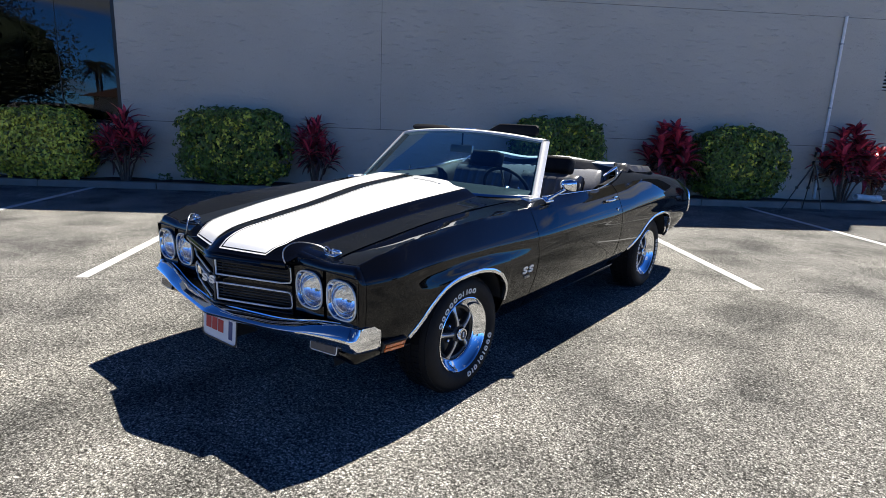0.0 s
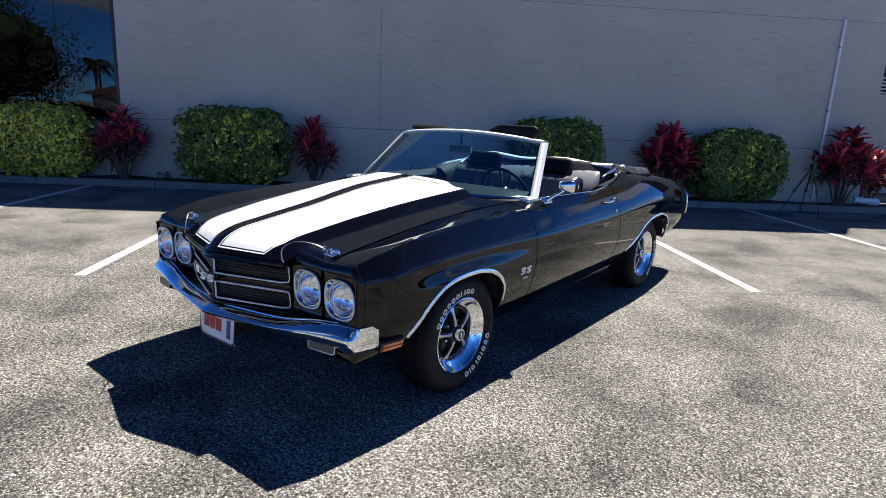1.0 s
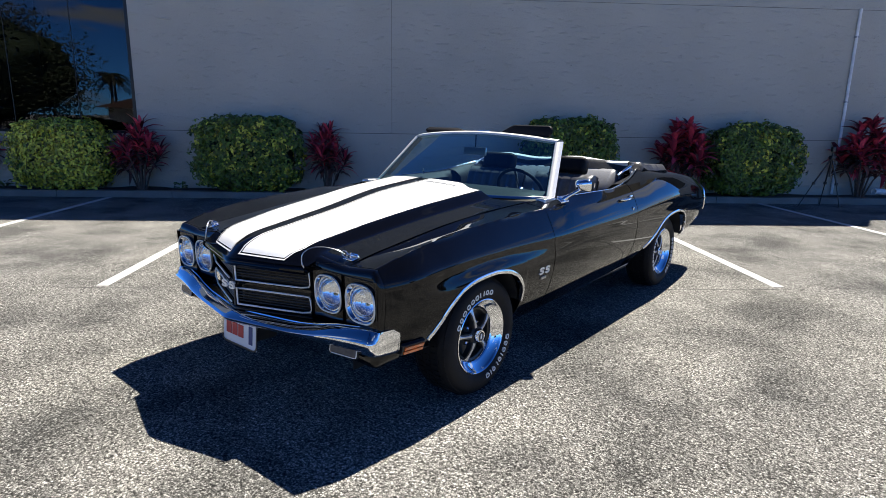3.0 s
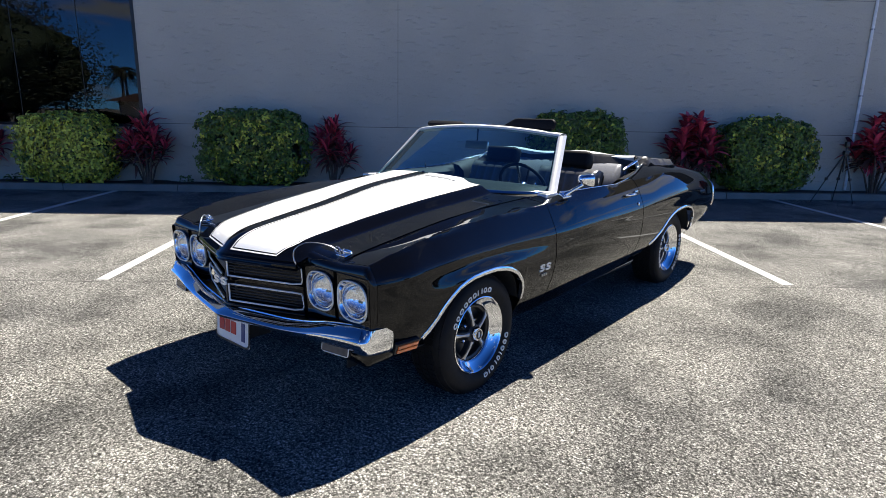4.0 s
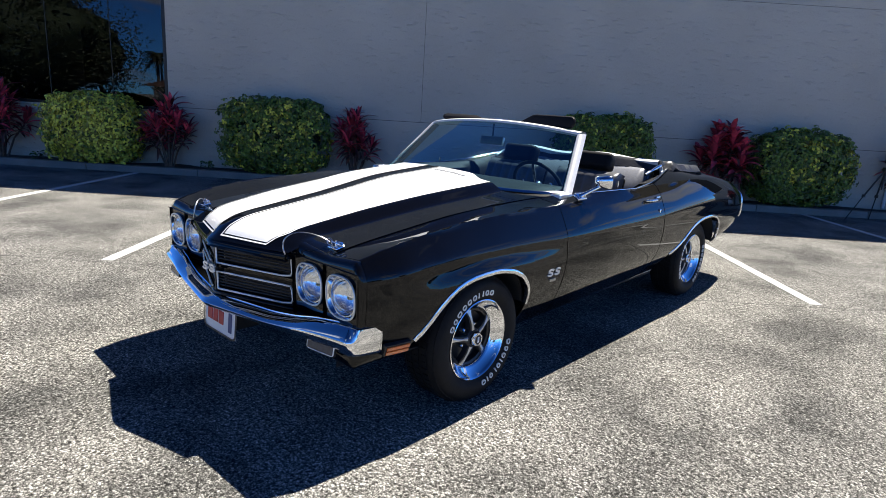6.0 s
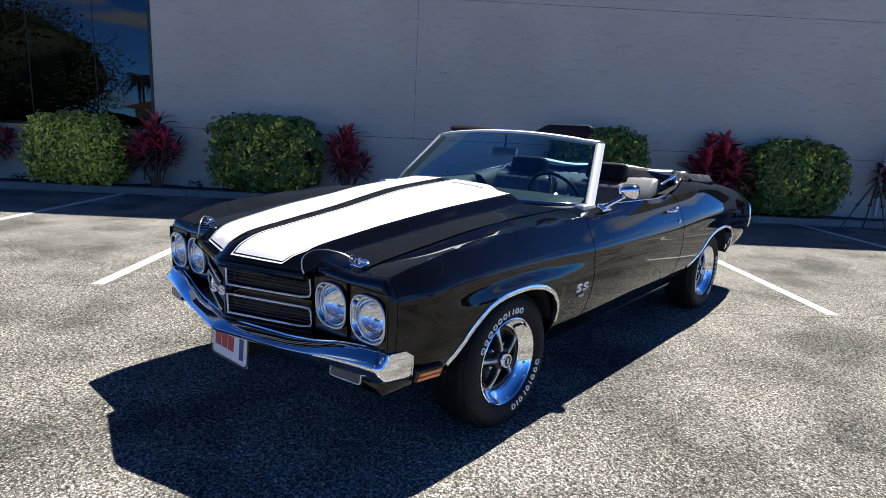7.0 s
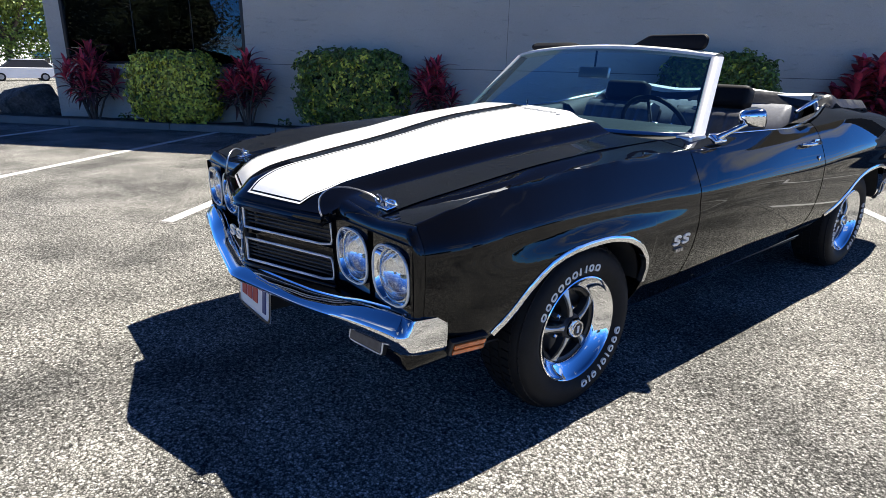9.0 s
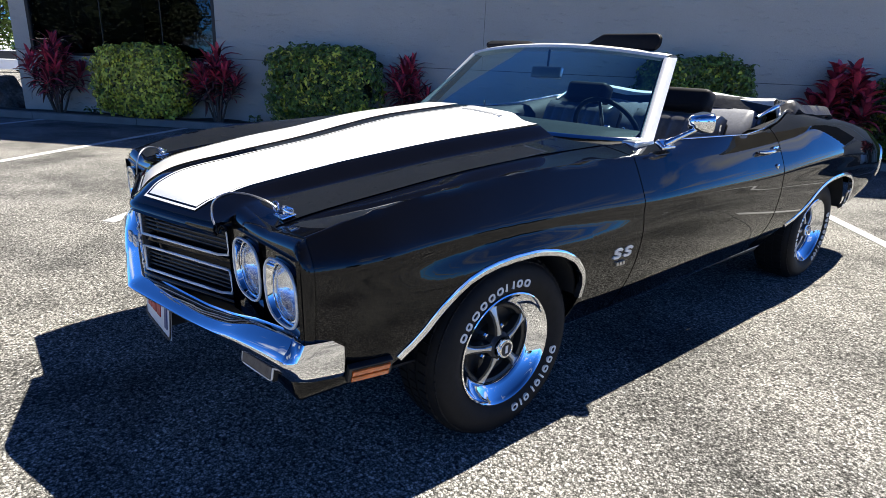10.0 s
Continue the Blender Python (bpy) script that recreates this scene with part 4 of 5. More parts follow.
# cowl under the windscreen
rows = []
for x in np.linspace(-0.74, 0.74, 25):
    z = 0.985 - 0.02 * (x / 0.74) ** 2
    rows.append([(x, hood_rear(x) - 0.01, z - 0.012), (x, hood_rear(x) + 0.11, z), (x, 0.93, z + 0.012)])
part("cowl", flip(grid(rows)), "paint", car, smooth=40, solid=0.01)


# front face: headlamps, grille, bumper
def face_y(x, z):
    q = abs(x)
    return float(np.interp(q, [0, 0.03, 0.43, 0.47, 0.87], [-0.897, -0.890, -0.742, -0.738, -0.728])) - 0.03 * (z - 0.62)


def oval(cx, cz, rx, rz, k, n=40):
    """A rounded oblong between an ellipse and a box."""
    pts = []
    for i in range(n):
        a = 2 * math.pi * i / n
        c, d = math.cos(a), math.sin(a)
        pts.append((cx + rx * math.copysign(abs(c) ** k, c), cz + rz * math.copysign(abs(d) ** k, d)))
    return pts


def square_ring(x0, x1, z0, z1, n=40):
    cx, cz, hx, hz = (x0 + x1) / 2, (z0 + z1) / 2, (x1 - x0) / 2, (z1 - z0) / 2
    pts = []
    for i in range(n):
        a = 2 * math.pi * i / n
        c, d = math.cos(a), math.sin(a)
        m = max(abs(c), abs(d))
        pts.append((cx + hx * c / m, cz + hz * d / m))
    return pts


LAMPS = ((0.549, 0.660, 0.088, 0.090, 0.432, 0.645), (0.758, 0.655, 0.091, 0.091, 0.645, 0.855))
for s in (1, -1):
    bm = bmesh.new()
    for cx, cz, rx, rz, x0, x1 in LAMPS:
        outer = square_ring(x0, x1, 0.50, 0.770)
        inner = oval(cx, cz, rx, rz, 0.72)
        mid = [((a + c) / 2, (b + d) / 2) for (a, b), (c, d) in zip(outer, inner)]
        sub = grid([[(s * x, face_y(x, z), z) for x, z in ring] for ring in (outer, mid, inner)], closed=True)
        me = bpy.data.meshes.new("tmp")
        sub.to_mesh(me)
        sub.free()
        bm.from_mesh(me)
        bpy.data.meshes.remove(me)
    if s > 0:
        flip(bm)
    panel = part("headlamp_panel", bm, "paint", car, smooth=50, solid=0.01)
    for cx, cz, rx, rz, x0, x1 in LAMPS:
        lamp = part("headlamp_bezel", (lambda b: b if s < 0 else flip(b))(grid([[(s * x, face_y(x, z) + d, z) for x, z in oval(cx + dx, cz, rx * f, rz * g, k)] for f, g, k, d, dx in (
            (1.0, 1.0, 0.72, 0.002, 0), (1.0, 1.0, 0.72, -0.010, 0), (0.955, 0.965, 0.72, -0.012, 0), (0.93, 0.945, 0.74, -0.006, 0),
            (0.0815 / rx, 0.0825 / rz, 0.95, 0.008, 0.0), (0.081 / rx, 0.081 / rz, 1.0, 0.008, 0.0), (0.079 / rx, 0.079 / rz, 1.0, 0.020, 0.0))], closed=True)), "chrome", panel, "chrome headlamp bezel with a bright rim", smooth=35)
        loop = [(s * x, face_y(x, z) - 0.010, z) for x, z in oval(cx, cz, rx * 0.985, rz * 0.985, 0.72)]
        part("bezel_rim", tube(loop + loop[:2], 0.0042, 6), "brightwork", lamp, "thin bright rim", smooth=60)
        ring_m = [(s * (cx + 0.081 * math.cos(a)), face_y(cx, cz) + 0.006, cz + 0.081 * math.sin(a)) for a in np.linspace(0, 2 * math.pi + 0.2, 34)]
        part("lens_ring", tube(ring_m, 0.0035, 6), "chrome", lamp, "chrome lens ring", smooth=60)
        yb = face_y(cx, cz) + 0.014
        bowl = lathe([(0.0, 0.0787), (0.014, 0.0745), (0.032, 0.060), (0.045, 0.034), (0.050, 0.014), (0.051, 0.001)], 32)
        bowl.transform(Matrix.Translation((s * cx, yb, cz)) @ Matrix.Rotation(radians(90), 4, "Z"))
        part("reflector", bowl, "chrome", lamp, smooth=60)
        lens = lathe([(0.0, 0.0787), (-0.006, 0.0745), (-0.014, 0.058), (-0.019, 0.028), (-0.02, 0.001), (-0.016, 0.001), (-0.015, 0.028), (-0.010, 0.058), (-0.002, 0.0745), (0.0, 0.0787)], 32)
        lens.transform(Matrix.Translation((s * cx, yb - 0.002, cz)) @ Matrix.Rotation(radians(90), 4, "Z"))
        ob = part("lens", outward(lens), "lens", lamp, "round ribbed glass headlamp lens", smooth=60)
        ob.visible_shadow = False
    # the brow over the lamps and the corner, rolled from the face into fender and bonnet
    S = [tuple(p) for p in section(NOSE, 0.40, 34)] + [(x, hood_z(x, NOSE)) for x in np.linspace(0.636, 0.448, 9)]
    F = [(min(x - 0.003, 0.853), min(z, 0.7695)) for x, z in S]
    rows = []
    for t in np.linspace(0, 1, 8):
        a, b = math.sin(t * math.pi / 2), 1 - math.cos(t * math.pi / 2)
        rows.append([(s * (fx + (sx - fx) * a), face_y(fx, fz) + (NOSE + 0.001 - face_y(fx, fz)) * b, fz + (sz - fz) * a) for (fx, fz), (sx, sz) in zip(F, S)])
    bm = grid(rows)
    part("lamp_brow", bm if s > 0 else flip(bm), "paint", car, smooth=60)
# black valance with parking lamps below the bumper
rows = []
for x in np.linspace(-0.80, 0.80, 31):
    y = face_y(x, 0.5) + 0.02
    k = max(0.0, min(1.0, (abs(x) - 0.40) / 0.2))
    rows.append([(x, y, 0.53), (x, y + 0.01 - 0.03 * k, 0.46), (x, y + 0.03 - 0.06 * k, 0.42), (x, y + 0.055 - 0.067 * k, 0.385), (x, y + 0.10 - 0.03 * k, 0.362), (x, y + 0.45, 0.345)])
part("front_valance", flip(grid(rows)), "under", car, smooth=50, solid=0.008)
for s in (1, -1):
    m = Matrix.Translation((s * 0.696, -0.782, 0.446)) @ Matrix.Rotation(radians(s * 8), 4, "Z") @ Matrix.Rotation(radians(-8), 4, "X")
    lamp = part("parking_lamp", rounded(-0.078, 0.078, -0.004, 0.010, -0.036, 0.036, 0.003, m=m), "under", car, "parking lamp with a thin bright frame", smooth=40)
    part("lens", rounded(-0.073, 0.073, -0.011, -0.006, -0.031, 0.031, 0.0015, m=m), "smoke", lamp, "smoky clear lens")
    rim = [m @ Vector((x, -0.008, z)) for x, z in oval(0, 0, 0.076, 0.034, 0.22, 36)]
    part("lamp_rim", tube(rim + rim[:2], 0.0028, 6), "brightwork", lamp, "thin bright rim", smooth=60)

for s in (1, -1):  # painted corners of the valance under the bumper's ends
    part("valance_end", rounded(*sorted((s * 0.60, s * 0.858)), -0.752, -0.575, 0.372, 0.450, 0.030, 4), "paint", car, smooth=60)

# grille
rows = []
for x in np.linspace(-0.432, 0.432, 31):
    rows.append([(x, face_y(x, z) + 0.055, z) for z in np.linspace(0.50, 0.765, 5)])
grille = part("grille", flip(grid(rows)), "grille", car, "black horizontal-bar grille with silver outlines", smooth=50, solid=0.01)


def face_path(x0, x1, z, d, n=14):
    return [(x, face_y(x, z) + d, z) for x in np.linspace(x0, x1, n)]


for z in [0.545 + 0.0145 * i for i in range(5)] + [0.676 + 0.0145 * i for i in range(5)]:
    part("grille_bar", tube(face_path(-0.41, 0.41, z, 0.018, 19), 0.0042, 6), "grille", grille, smooth=60)
for z0, z1 in ((0.533, 0.618), (0.660, 0.757)):
    for s in (1, -1):
        xs = 0.428
        pts = face_path(0.03, xs - 0.05, z0, -0.006) + [(xs - 0.012, face_y(xs, z0) - 0.006, z0 + 0.006), (xs, face_y(xs, z0) - 0.006, z0 + 0.025), (xs - 0.004, face_y(xs, z1) - 0.006, z1 - 0.018), (xs - 0.016, face_y(xs, z1) - 0.006, z1 - 0.003)]
        pts += list(reversed(face_path(0.03, xs - 0.05, z1, -0.006)))
        part("grille_trim", tube([(s * x, y, z) for x, y, z in pts + (pts[:2] if s > 0 else [])], 0.0048, 6), "brightwork", grille, "silver grille outline", smooth=60)
part("grille_divider", rounded(-0.006, 0.006, face_y(0, 0.63) + 0.004, face_y(0, 0.63) + 0.05, 0.50, 0.748, 0.005), "grille", grille, smooth=40)
part("grille_middle", grid([[(x, face_y(x, z) + d, z) for d, z in ((0.04, 0.628), (0.012, 0.632), (0.012, 0.646), (0.04, 0.65))] for x in np.linspace(-0.43, 0.43, 31)]), "paint", grille, smooth=40)
part("grille_surround", tube([(x, face_y(x, 0.515) + 0.004, 0.508) for x in np.linspace(-0.43, 0.43, 21)], 0.011, 8), "paint", grille, smooth=60)


def badge(name, m, size, mat, parent, label):
    """A small emblem of two curling hooks, leaning forwards."""
    bm = bmesh.new()
    h = size / 2
    curl = [(0.62, 0.62), (0.30, 0.95), (-0.30, 0.95), (-0.62, 0.62), (-0.50, 0.22), (0.0, 0.0), (0.50, -0.22), (0.62, -0.62), (0.30, -0.95), (-0.30, -0.95), (-0.62, -0.62)]
    for k in (-1, 1):
        pts = [(k * h * 1.08 + x * h * 1.12 + 0.20 * z * h, z * h * 0.70) for x, z in curl]
        rows = []
        for i, (x, z) in enumerate(pts):
            a, b = pts[max(i - 1, 0)], pts[min(i + 1, len(pts) - 1)]
            l = math.hypot(b[0] - a[0], b[1] - a[1])
            nx, nz = -(b[1] - a[1]) / l * h * 0.23, (b[0] - a[0]) / l * h * 0.23
            rows.append([m @ Matrix.Diagonal((1.3, 1, 1, 1)) @ Vector(p) for p in ((x - nx, 0.002, z - nz), (x - nx, -0.005, z - nz), (x + nx, -0.005, z + nz), (x + nx, 0.002, z + nz))])
        vs = [[bm.verts.new(p) for p in row] for row in rows]
        for a, b in zip(vs, vs[1:]):
            for i in range(4):
                bm.faces.new((a[i], a[(i + 1) % 4], b[(i + 1) % 4], b[i]))
        bm.faces.new(vs[0])
        bm.faces.new(list(reversed(vs[-1])))
    return part(name, outward(bm), mat, parent, label)


badge("emblem", Matrix.Translation((0, face_y(0, 0.63) - 0.022, 0.637)), 0.046, "brightwork", grille, "silver emblem")


# chrome front bumper
BUMP = {0.0: (0.440, 0.497), 0.35: (0.441, 0.498), 0.50: (0.441, 0.510), 0.64: (0.440, 0.535), 0.80: (0.434, 0.548), 0.90: (0.426, 0.550)}
path = [(x, -0.955 + 0.205 * (math.sqrt(x * x + 0.0002) - 0.0141)) for x in np.linspace(0, 0.835, 30)]
path += [(0.846, -0.7825), (0.854, -0.775), (0.861, -0.766), (0.866, -0.756), (0.870, -0.746), (0.874, -0.733), (0.880, -0.71), (0.888, -0.67), (0.894, -0.632)]
ring = []
for i, (x, y) in enumerate(path):
    x2, y2 = path[min(i + 1, len(path) - 1)]
    x1, y1 = path[max(i - 1, 0)]
    tx, ty = x2 - x1, y2 - y1
    l = math.hypot(tx, ty) or 1
    nx, ny = ty / l, -tx / l
    if i == 0:
        nx, ny = 0, -1
    zb, zt = smooth_keys(BUMP, x)
    h = zt - zb
    prof = [(-0.075, 0.96), (-0.058, 1.0), (-0.045, 0.97), (-0.014, 0.72), (-0.003, 0.60), (0.0, 0.53), (-0.003, 0.44), (-0.016, 0.18), (-0.032, 0.0), (-0.07, 0.02)]
    if x > 0.86:
        f = min(1.0, (x - 0.86) / 0.012)
        prof = [(d + (e - d) * f, q) for (d, q), e in zip(prof, (-0.05, -0.02, -0.006, 0.0, 0.0, 0.0, 0.0, -0.004, -0.02, -0.05))]
    ring.append([(x + nx * d, y + ny * d, zb + h * q) for d, q in reversed(prof)])
left = [[(-x, y, z) for x, y, z in r] for r in reversed(ring[1:])]
part("front_bumper", grid(left + ring), "chrome", car, "chrome front bumper", smooth=50, solid=0.004)

# number plate with plain bars
plate_m = Matrix.Translation((-0.02, -0.862, 0.366)) @ Matrix.Rotation(radians(-4), 4, "X")
plate = part("number_plate", rounded(-0.152, 0.152, -0.002, 0.002, -0.076, 0.076, 0.0015, 1, plate_m), "plate", car, "white number plate hanging under the bumper")
part("plate_frame", grid([[plate_m @ Vector((x, -0.003 - 0.003 * (k % 2), z)) for x, z in oval(0, 0, 0.158 - 0.008 * (k > 1), 0.082 - 0.008 * (k > 1), 0.25, 48)] for k in (0, 1, 3)], closed=True), "blackplastic", plate)
for x0, x1, z0, z1, mat in ((-0.12, -0.075, -0.03, 0.035, "red"), (-0.065, -0.02, -0.03, 0.035, "red"), (-0.01, 0.035, -0.03, 0.035, "red"), (0.085, 0.115, -0.05, 0.045, "blue"), (-0.05, 0.05, 0.05, 0.06, "blue")):
    part("bar", box(x0, x1, -0.005, -0.002, z0, z1, m=plate_m), mat, plate)
part("plate_bracket", rounded(-0.10, 0.10, -0.855, -0.72, 0.33, 0.45, 0.006), "under", car)


# wheels: built once at the origin, outer face towards +x
def curved_block(r0, r1, a0, a1, x0, x1, n=3, bm=None):
    bm = bm or bmesh.new()
    rows = []
    for k in range(n + 1):
        a = a0 + (a1 - a0) * k / n
        rows.append([(x, r * math.sin(a), r * math.cos(a)) for x, r in ((x0, r0), (x1, r0), (x1, r1), (x0, r1))])
    vs = [[bm.verts.new(p) for p in row] for row in rows]
    for a, b in zip(vs, vs[1:]):
        for i in range(4):
            bm.faces.new((a[i], a[(i + 1) % 4], b[(i + 1) % 4], b[i]))
    bm.faces.new(list(reversed(vs[0])))
    bm.faces.new(vs[-1])
    return bm


def ring_mark(a0, a1, r0, r1, x0, x1, stroke, bm):
    """A raised oval loop lying on the sidewall."""
    n, rings = 14, []
    ca, cr, ha, hr = (a0 + a1) / 2, (r0 + r1) / 2, (a1 - a0) / 2, (r1 - r0) / 2
    for k in range(n):
        t = 2 * math.pi * k / n
        ring = []
        for x, f in ((x0, 0.0), (x1, 0.0), (x1, 1.0), (x0, 1.0)):
            c, d = math.cos(t), math.sin(t)
            a = ca + (ha - f * stroke / 0.245) * math.copysign(abs(c) ** 0.8, c)
            r = cr + (hr - f * stroke) * math.copysign(abs(d) ** 0.8, d)
            ring.append(bm.verts.new((x, r * math.sin(a), r * math.cos(a))))
        rings.append(ring)
    for k in range(n):
        for i in range(4):
            bm.faces.new((rings[k][i], rings[k][(i + 1) % 4], rings[(k + 1) % n][(i + 1) % 4], rings[(k + 1) % n][i]))


TYRE_R, RIM_R = 0.325, 0.206


def tyre_x(r):
    """The sidewall's outer face."""
    return float(np.interp(r, [0.20, 0.215, 0.24, 0.265, 0.29, 0.305, 0.318, 0.325], [0.092, 0.104, 0.116, 0.119, 0.115, 0.106, 0.088, 0.070]))


def wheel(m):
    hub = part("wheel", lathe([(0.072, 0.0), (0.072, 0.036), (0.062, 0.046), (0.02, 0.05), (0.02, 0.0)], 32), "blackplastic", car, smooth=35)
    hub.matrix_basis = m
    prof = [(tyre_x(r), r) for r in (0.198, 0.207, 0.215, 0.228, 0.24, 0.252, 0.265, 0.278, 0.29, 0.30, 0.308, 0.316, 0.322)] + [(0.066, TYRE_R)]
    full = prof + [(0.03, 0.3255), (0.0, 0.326)] + [(-0.03, 0.3255)] + [(-a, r) for a, r in reversed(prof)]
    tyre = part("tyre", outward(lathe(full, 72)), "rubber", hub, "black tyre with raised white sidewall marks", smooth=40)
    bm = bmesh.new()
    for k in range(60):
        a = 2 * math.pi * k / 60
        for x0, x1, off in ((0.072, 0.098, 0), (0.030, 0.066, 0.05), (-0.016, 0.016, 0.0), (-0.066, -0.030, 0.05), (-0.098, -0.072, 0)):
            r0 = 0.3265 if abs(x0 + x1) < 0.14 else 0.317
            curved_block(r0 - 0.01, r0 + 0.0045 - (0.006 if abs(x0 + x1) > 0.14 else 0), a + off, a + off + 0.08, x0, x1, 1, bm)
    part("tread", bm, "rubber", tyre)
    for start, pitch, widths in ((-1.22, 0.172, (0.13, 0.11, 0.14, 0.12, 0.12, 0.12, 0.09, 0.05, 0.11, 0.12)), (1.72, 0.165, (0.13, 0.11, 0.12, 0.05, 0.11, 0.05, 0.0, 0.11, 0.05, 0.13))):
        a = start
        for k, w in enumerate(widths):
            r0, r1 = 0.231, 0.259
            bm = bmesh.new()
            x1 = 0.1195
            if w > 0.095:  # plain loops and bars
                ring_mark(a, a + w, r0, r1, 0.105, x1, 0.0068, bm)
            elif w > 0:
                curved_block(r0, r1, a + 0.01, a + 0.038, 0.105, x1, 2, bm)
            if w > 0:
                part("sidewall_mark", outward(bm), "letter", tyre)
            a += w + 0.040
    # chrome rim: lip and deep dish
    part("rim", flip(lathe([(0.085, 0.200), (0.100, 0.2095), (0.106, 0.208), (0.108, 0.204), (0.104, 0.199), (0.098, 0.1955), (0.090, 0.189), (0.078, 0.176), (0.068, 0.163), (0.062, 0.154), (0.056, 0.150), (0.040, 0.149)], 72)), "chrome", hub, "polished chrome deep-dish rim", smooth=40)
    part("wheel_centre", flip(lathe([(0.045, 0.150), (0.050, 0.145), (0.046, 0.136), (0.020, 0.128), (0.016, 0.07), (0.05, 0.056)], 60)), "grille", hub, "black painted wheel centre", smooth=40)
    part("hub_barrel", flip(lathe([(0.03, 0.056), (0.068, 0.050), (0.074, 0.042), (0.082, 0.038)], 36)), "blackplastic", hub, smooth=40)
    for k in range(5):
        a = 2 * math.pi * k / 5 + 0.25
        rot = Matrix.Rotation(a, 4, "X")
        for q, nm, wd, lift, mat in ((0, "spoke", 0.0, 0.0, "grille"), (1, "spoke_face", -0.0075, 0.004, "argent")):
            rows = []
            for r, w, d in ((0.046, 0.017, 0.072), (0.08, 0.013, 0.070), (0.115, 0.014, 0.062), (0.138, 0.019, 0.054), (0.147, 0.026, 0.050)):
                w += wd
                d += lift
                rows.append([rot @ Vector(p) for p in ((d - 0.03, -w - 0.005, r), (d - 0.002, -w, r), (d, -w * 0.6, r), (d, w * 0.6, r), (d - 0.002, w, r), (d - 0.03, w + 0.005, r))])
            sp = part(nm, outward(grid(rows)), mat, hub, "silver spoke face" if q else "black spoke", smooth=30)
        nut = lathe([(0.012, 0.011), (0.046, 0.011), (0.053, 0.007), (0.054, 0.0)], 6)
        nut.transform(Matrix.Rotation(a + 0.63, 4, "X") @ Matrix.Translation((0, 0, 0.066)))
        part("lug_nut", nut, "chrome", hub)
    part("hub_cap", flip(lathe([(0.078, 0.034), (0.100, 0.033), (0.103, 0.031), (0.103, 0.025), (0.101, 0.024)], 32)), "chrome", hub, smooth=35)
    part("cap_disc", flip(lathe([(0.1015, 0.025), (0.102, 0.0)], 24)), "blackplastic", hub)
    part("cap_mark", outward(box(0.102, 0.104, -0.006, 0.006, -0.014, 0.014)), "letter", hub)
    return hub


w0 = wheel(Matrix.Translation((0.785, 0.010, TYRE_R - 0.003)) @ Matrix.Rotation(-0.05, 4, "X"))

copy_thing(w0, Matrix.Translation((0.760, AXLE_R, TYRE_R - 0.004)) @ Matrix.Rotation(-2.4, 4, "X"))
copy_thing(w0, Matrix.Translation((-0.783, 0, TYRE_R - 0.004)) @ Matrix.Rotation(math.pi, 4, "Z"))
copy_thing(w0, Matrix.Translation((-0.760, AXLE_R, TYRE_R - 0.004)) @ Matrix.Rotation(math.pi, 4, "Z"))

# arches: bright lip and dark liner
for s in (1, -1):
    for arch, yc in ((ARCH_F, -0.05), (ARCH_R, 2.80)):
        ks = sorted(arch)[1:-1]
        ys = sorted(set(ks) | {(a + b) / 2 for a, b in zip(ks, ks[1:])} | {a * 0.75 + b * 0.25 for a, b in zip(ks, ks[1:])})
        pts = [(y, lower_edge(y)) for y in ys]
        rows = []
        for i, (y, z) in enumerate(pts):
            a, b = pts[max(i - 1, 0)], pts[min(i + 1, len(pts) - 1)]
            l = math.hypot(b[0] - a[0], b[1] - a[1])
            ny, nz = -(b[1] - a[1]) / l, (b[0] - a[0]) / l
            x = body_x(y, z + 0.004)
            rows.append([(s * (x + dx), y + ny * d, z + nz * d) for dx, d in ((-0.02, -0.005), (0.003, -0.006), (0.006, 0.0), (0.006, 0.009), (0.002, 0.016), (-0.008, 0.017))])
        bm = grid(rows)
        part("arch_trim", bm if s > 0 else flip(bm), "chrome", car, "chrome wheel-arch moulding", smooth=50)
        rows = [[(s * min(x, body_x(y, z) - 0.012), y, z + 0.004) for x in (0.90, 0.75, 0.5)] for y, z in pts]
        part("wheel_well", grid(rows), "under", car, smooth=60, solid=0.01)
        part("well_back", box(min(s * 0.5, s * 0.49), max(s * 0.5, s * 0.49), yc - 0.5, yc + 0.45, 0.2, 0.72), "under", car)
part("underbody", rounded(-0.5, 0.5, -0.42, 3.9, 0.22, 0.42, 0.02), "under", car)
part("floor_pan", rounded(-0.842, 0.842, 0.37, 2.10, 0.312, 0.40, 0.012), "under", car)
part("axle", tube([(-0.7, 0, 0.32), (0.7, 0, 0.32)], 0.04), "under", car)
part("axle", tube([(-0.7, AXLE_R, 0.32), (0.7, AXLE_R, 0.32)], 0.05), "under", car)
for s in (1, -1):
    bm = grid([[(s * (0.846 + dx), y, z + 0.036 + 0.02 * (y - 0.35) / 1.7) for dx, z in ((0.004, 0.282), (0.009, 0.284), (0.010, 0.288), (0.007, 0.291), (0.0, 0.292))] for y in (0.36, 1.2, 2.08)])
    part("sill_trim", bm if s > 0 else flip(bm), "argent", car, "thin bright sill moulding", smooth=50)


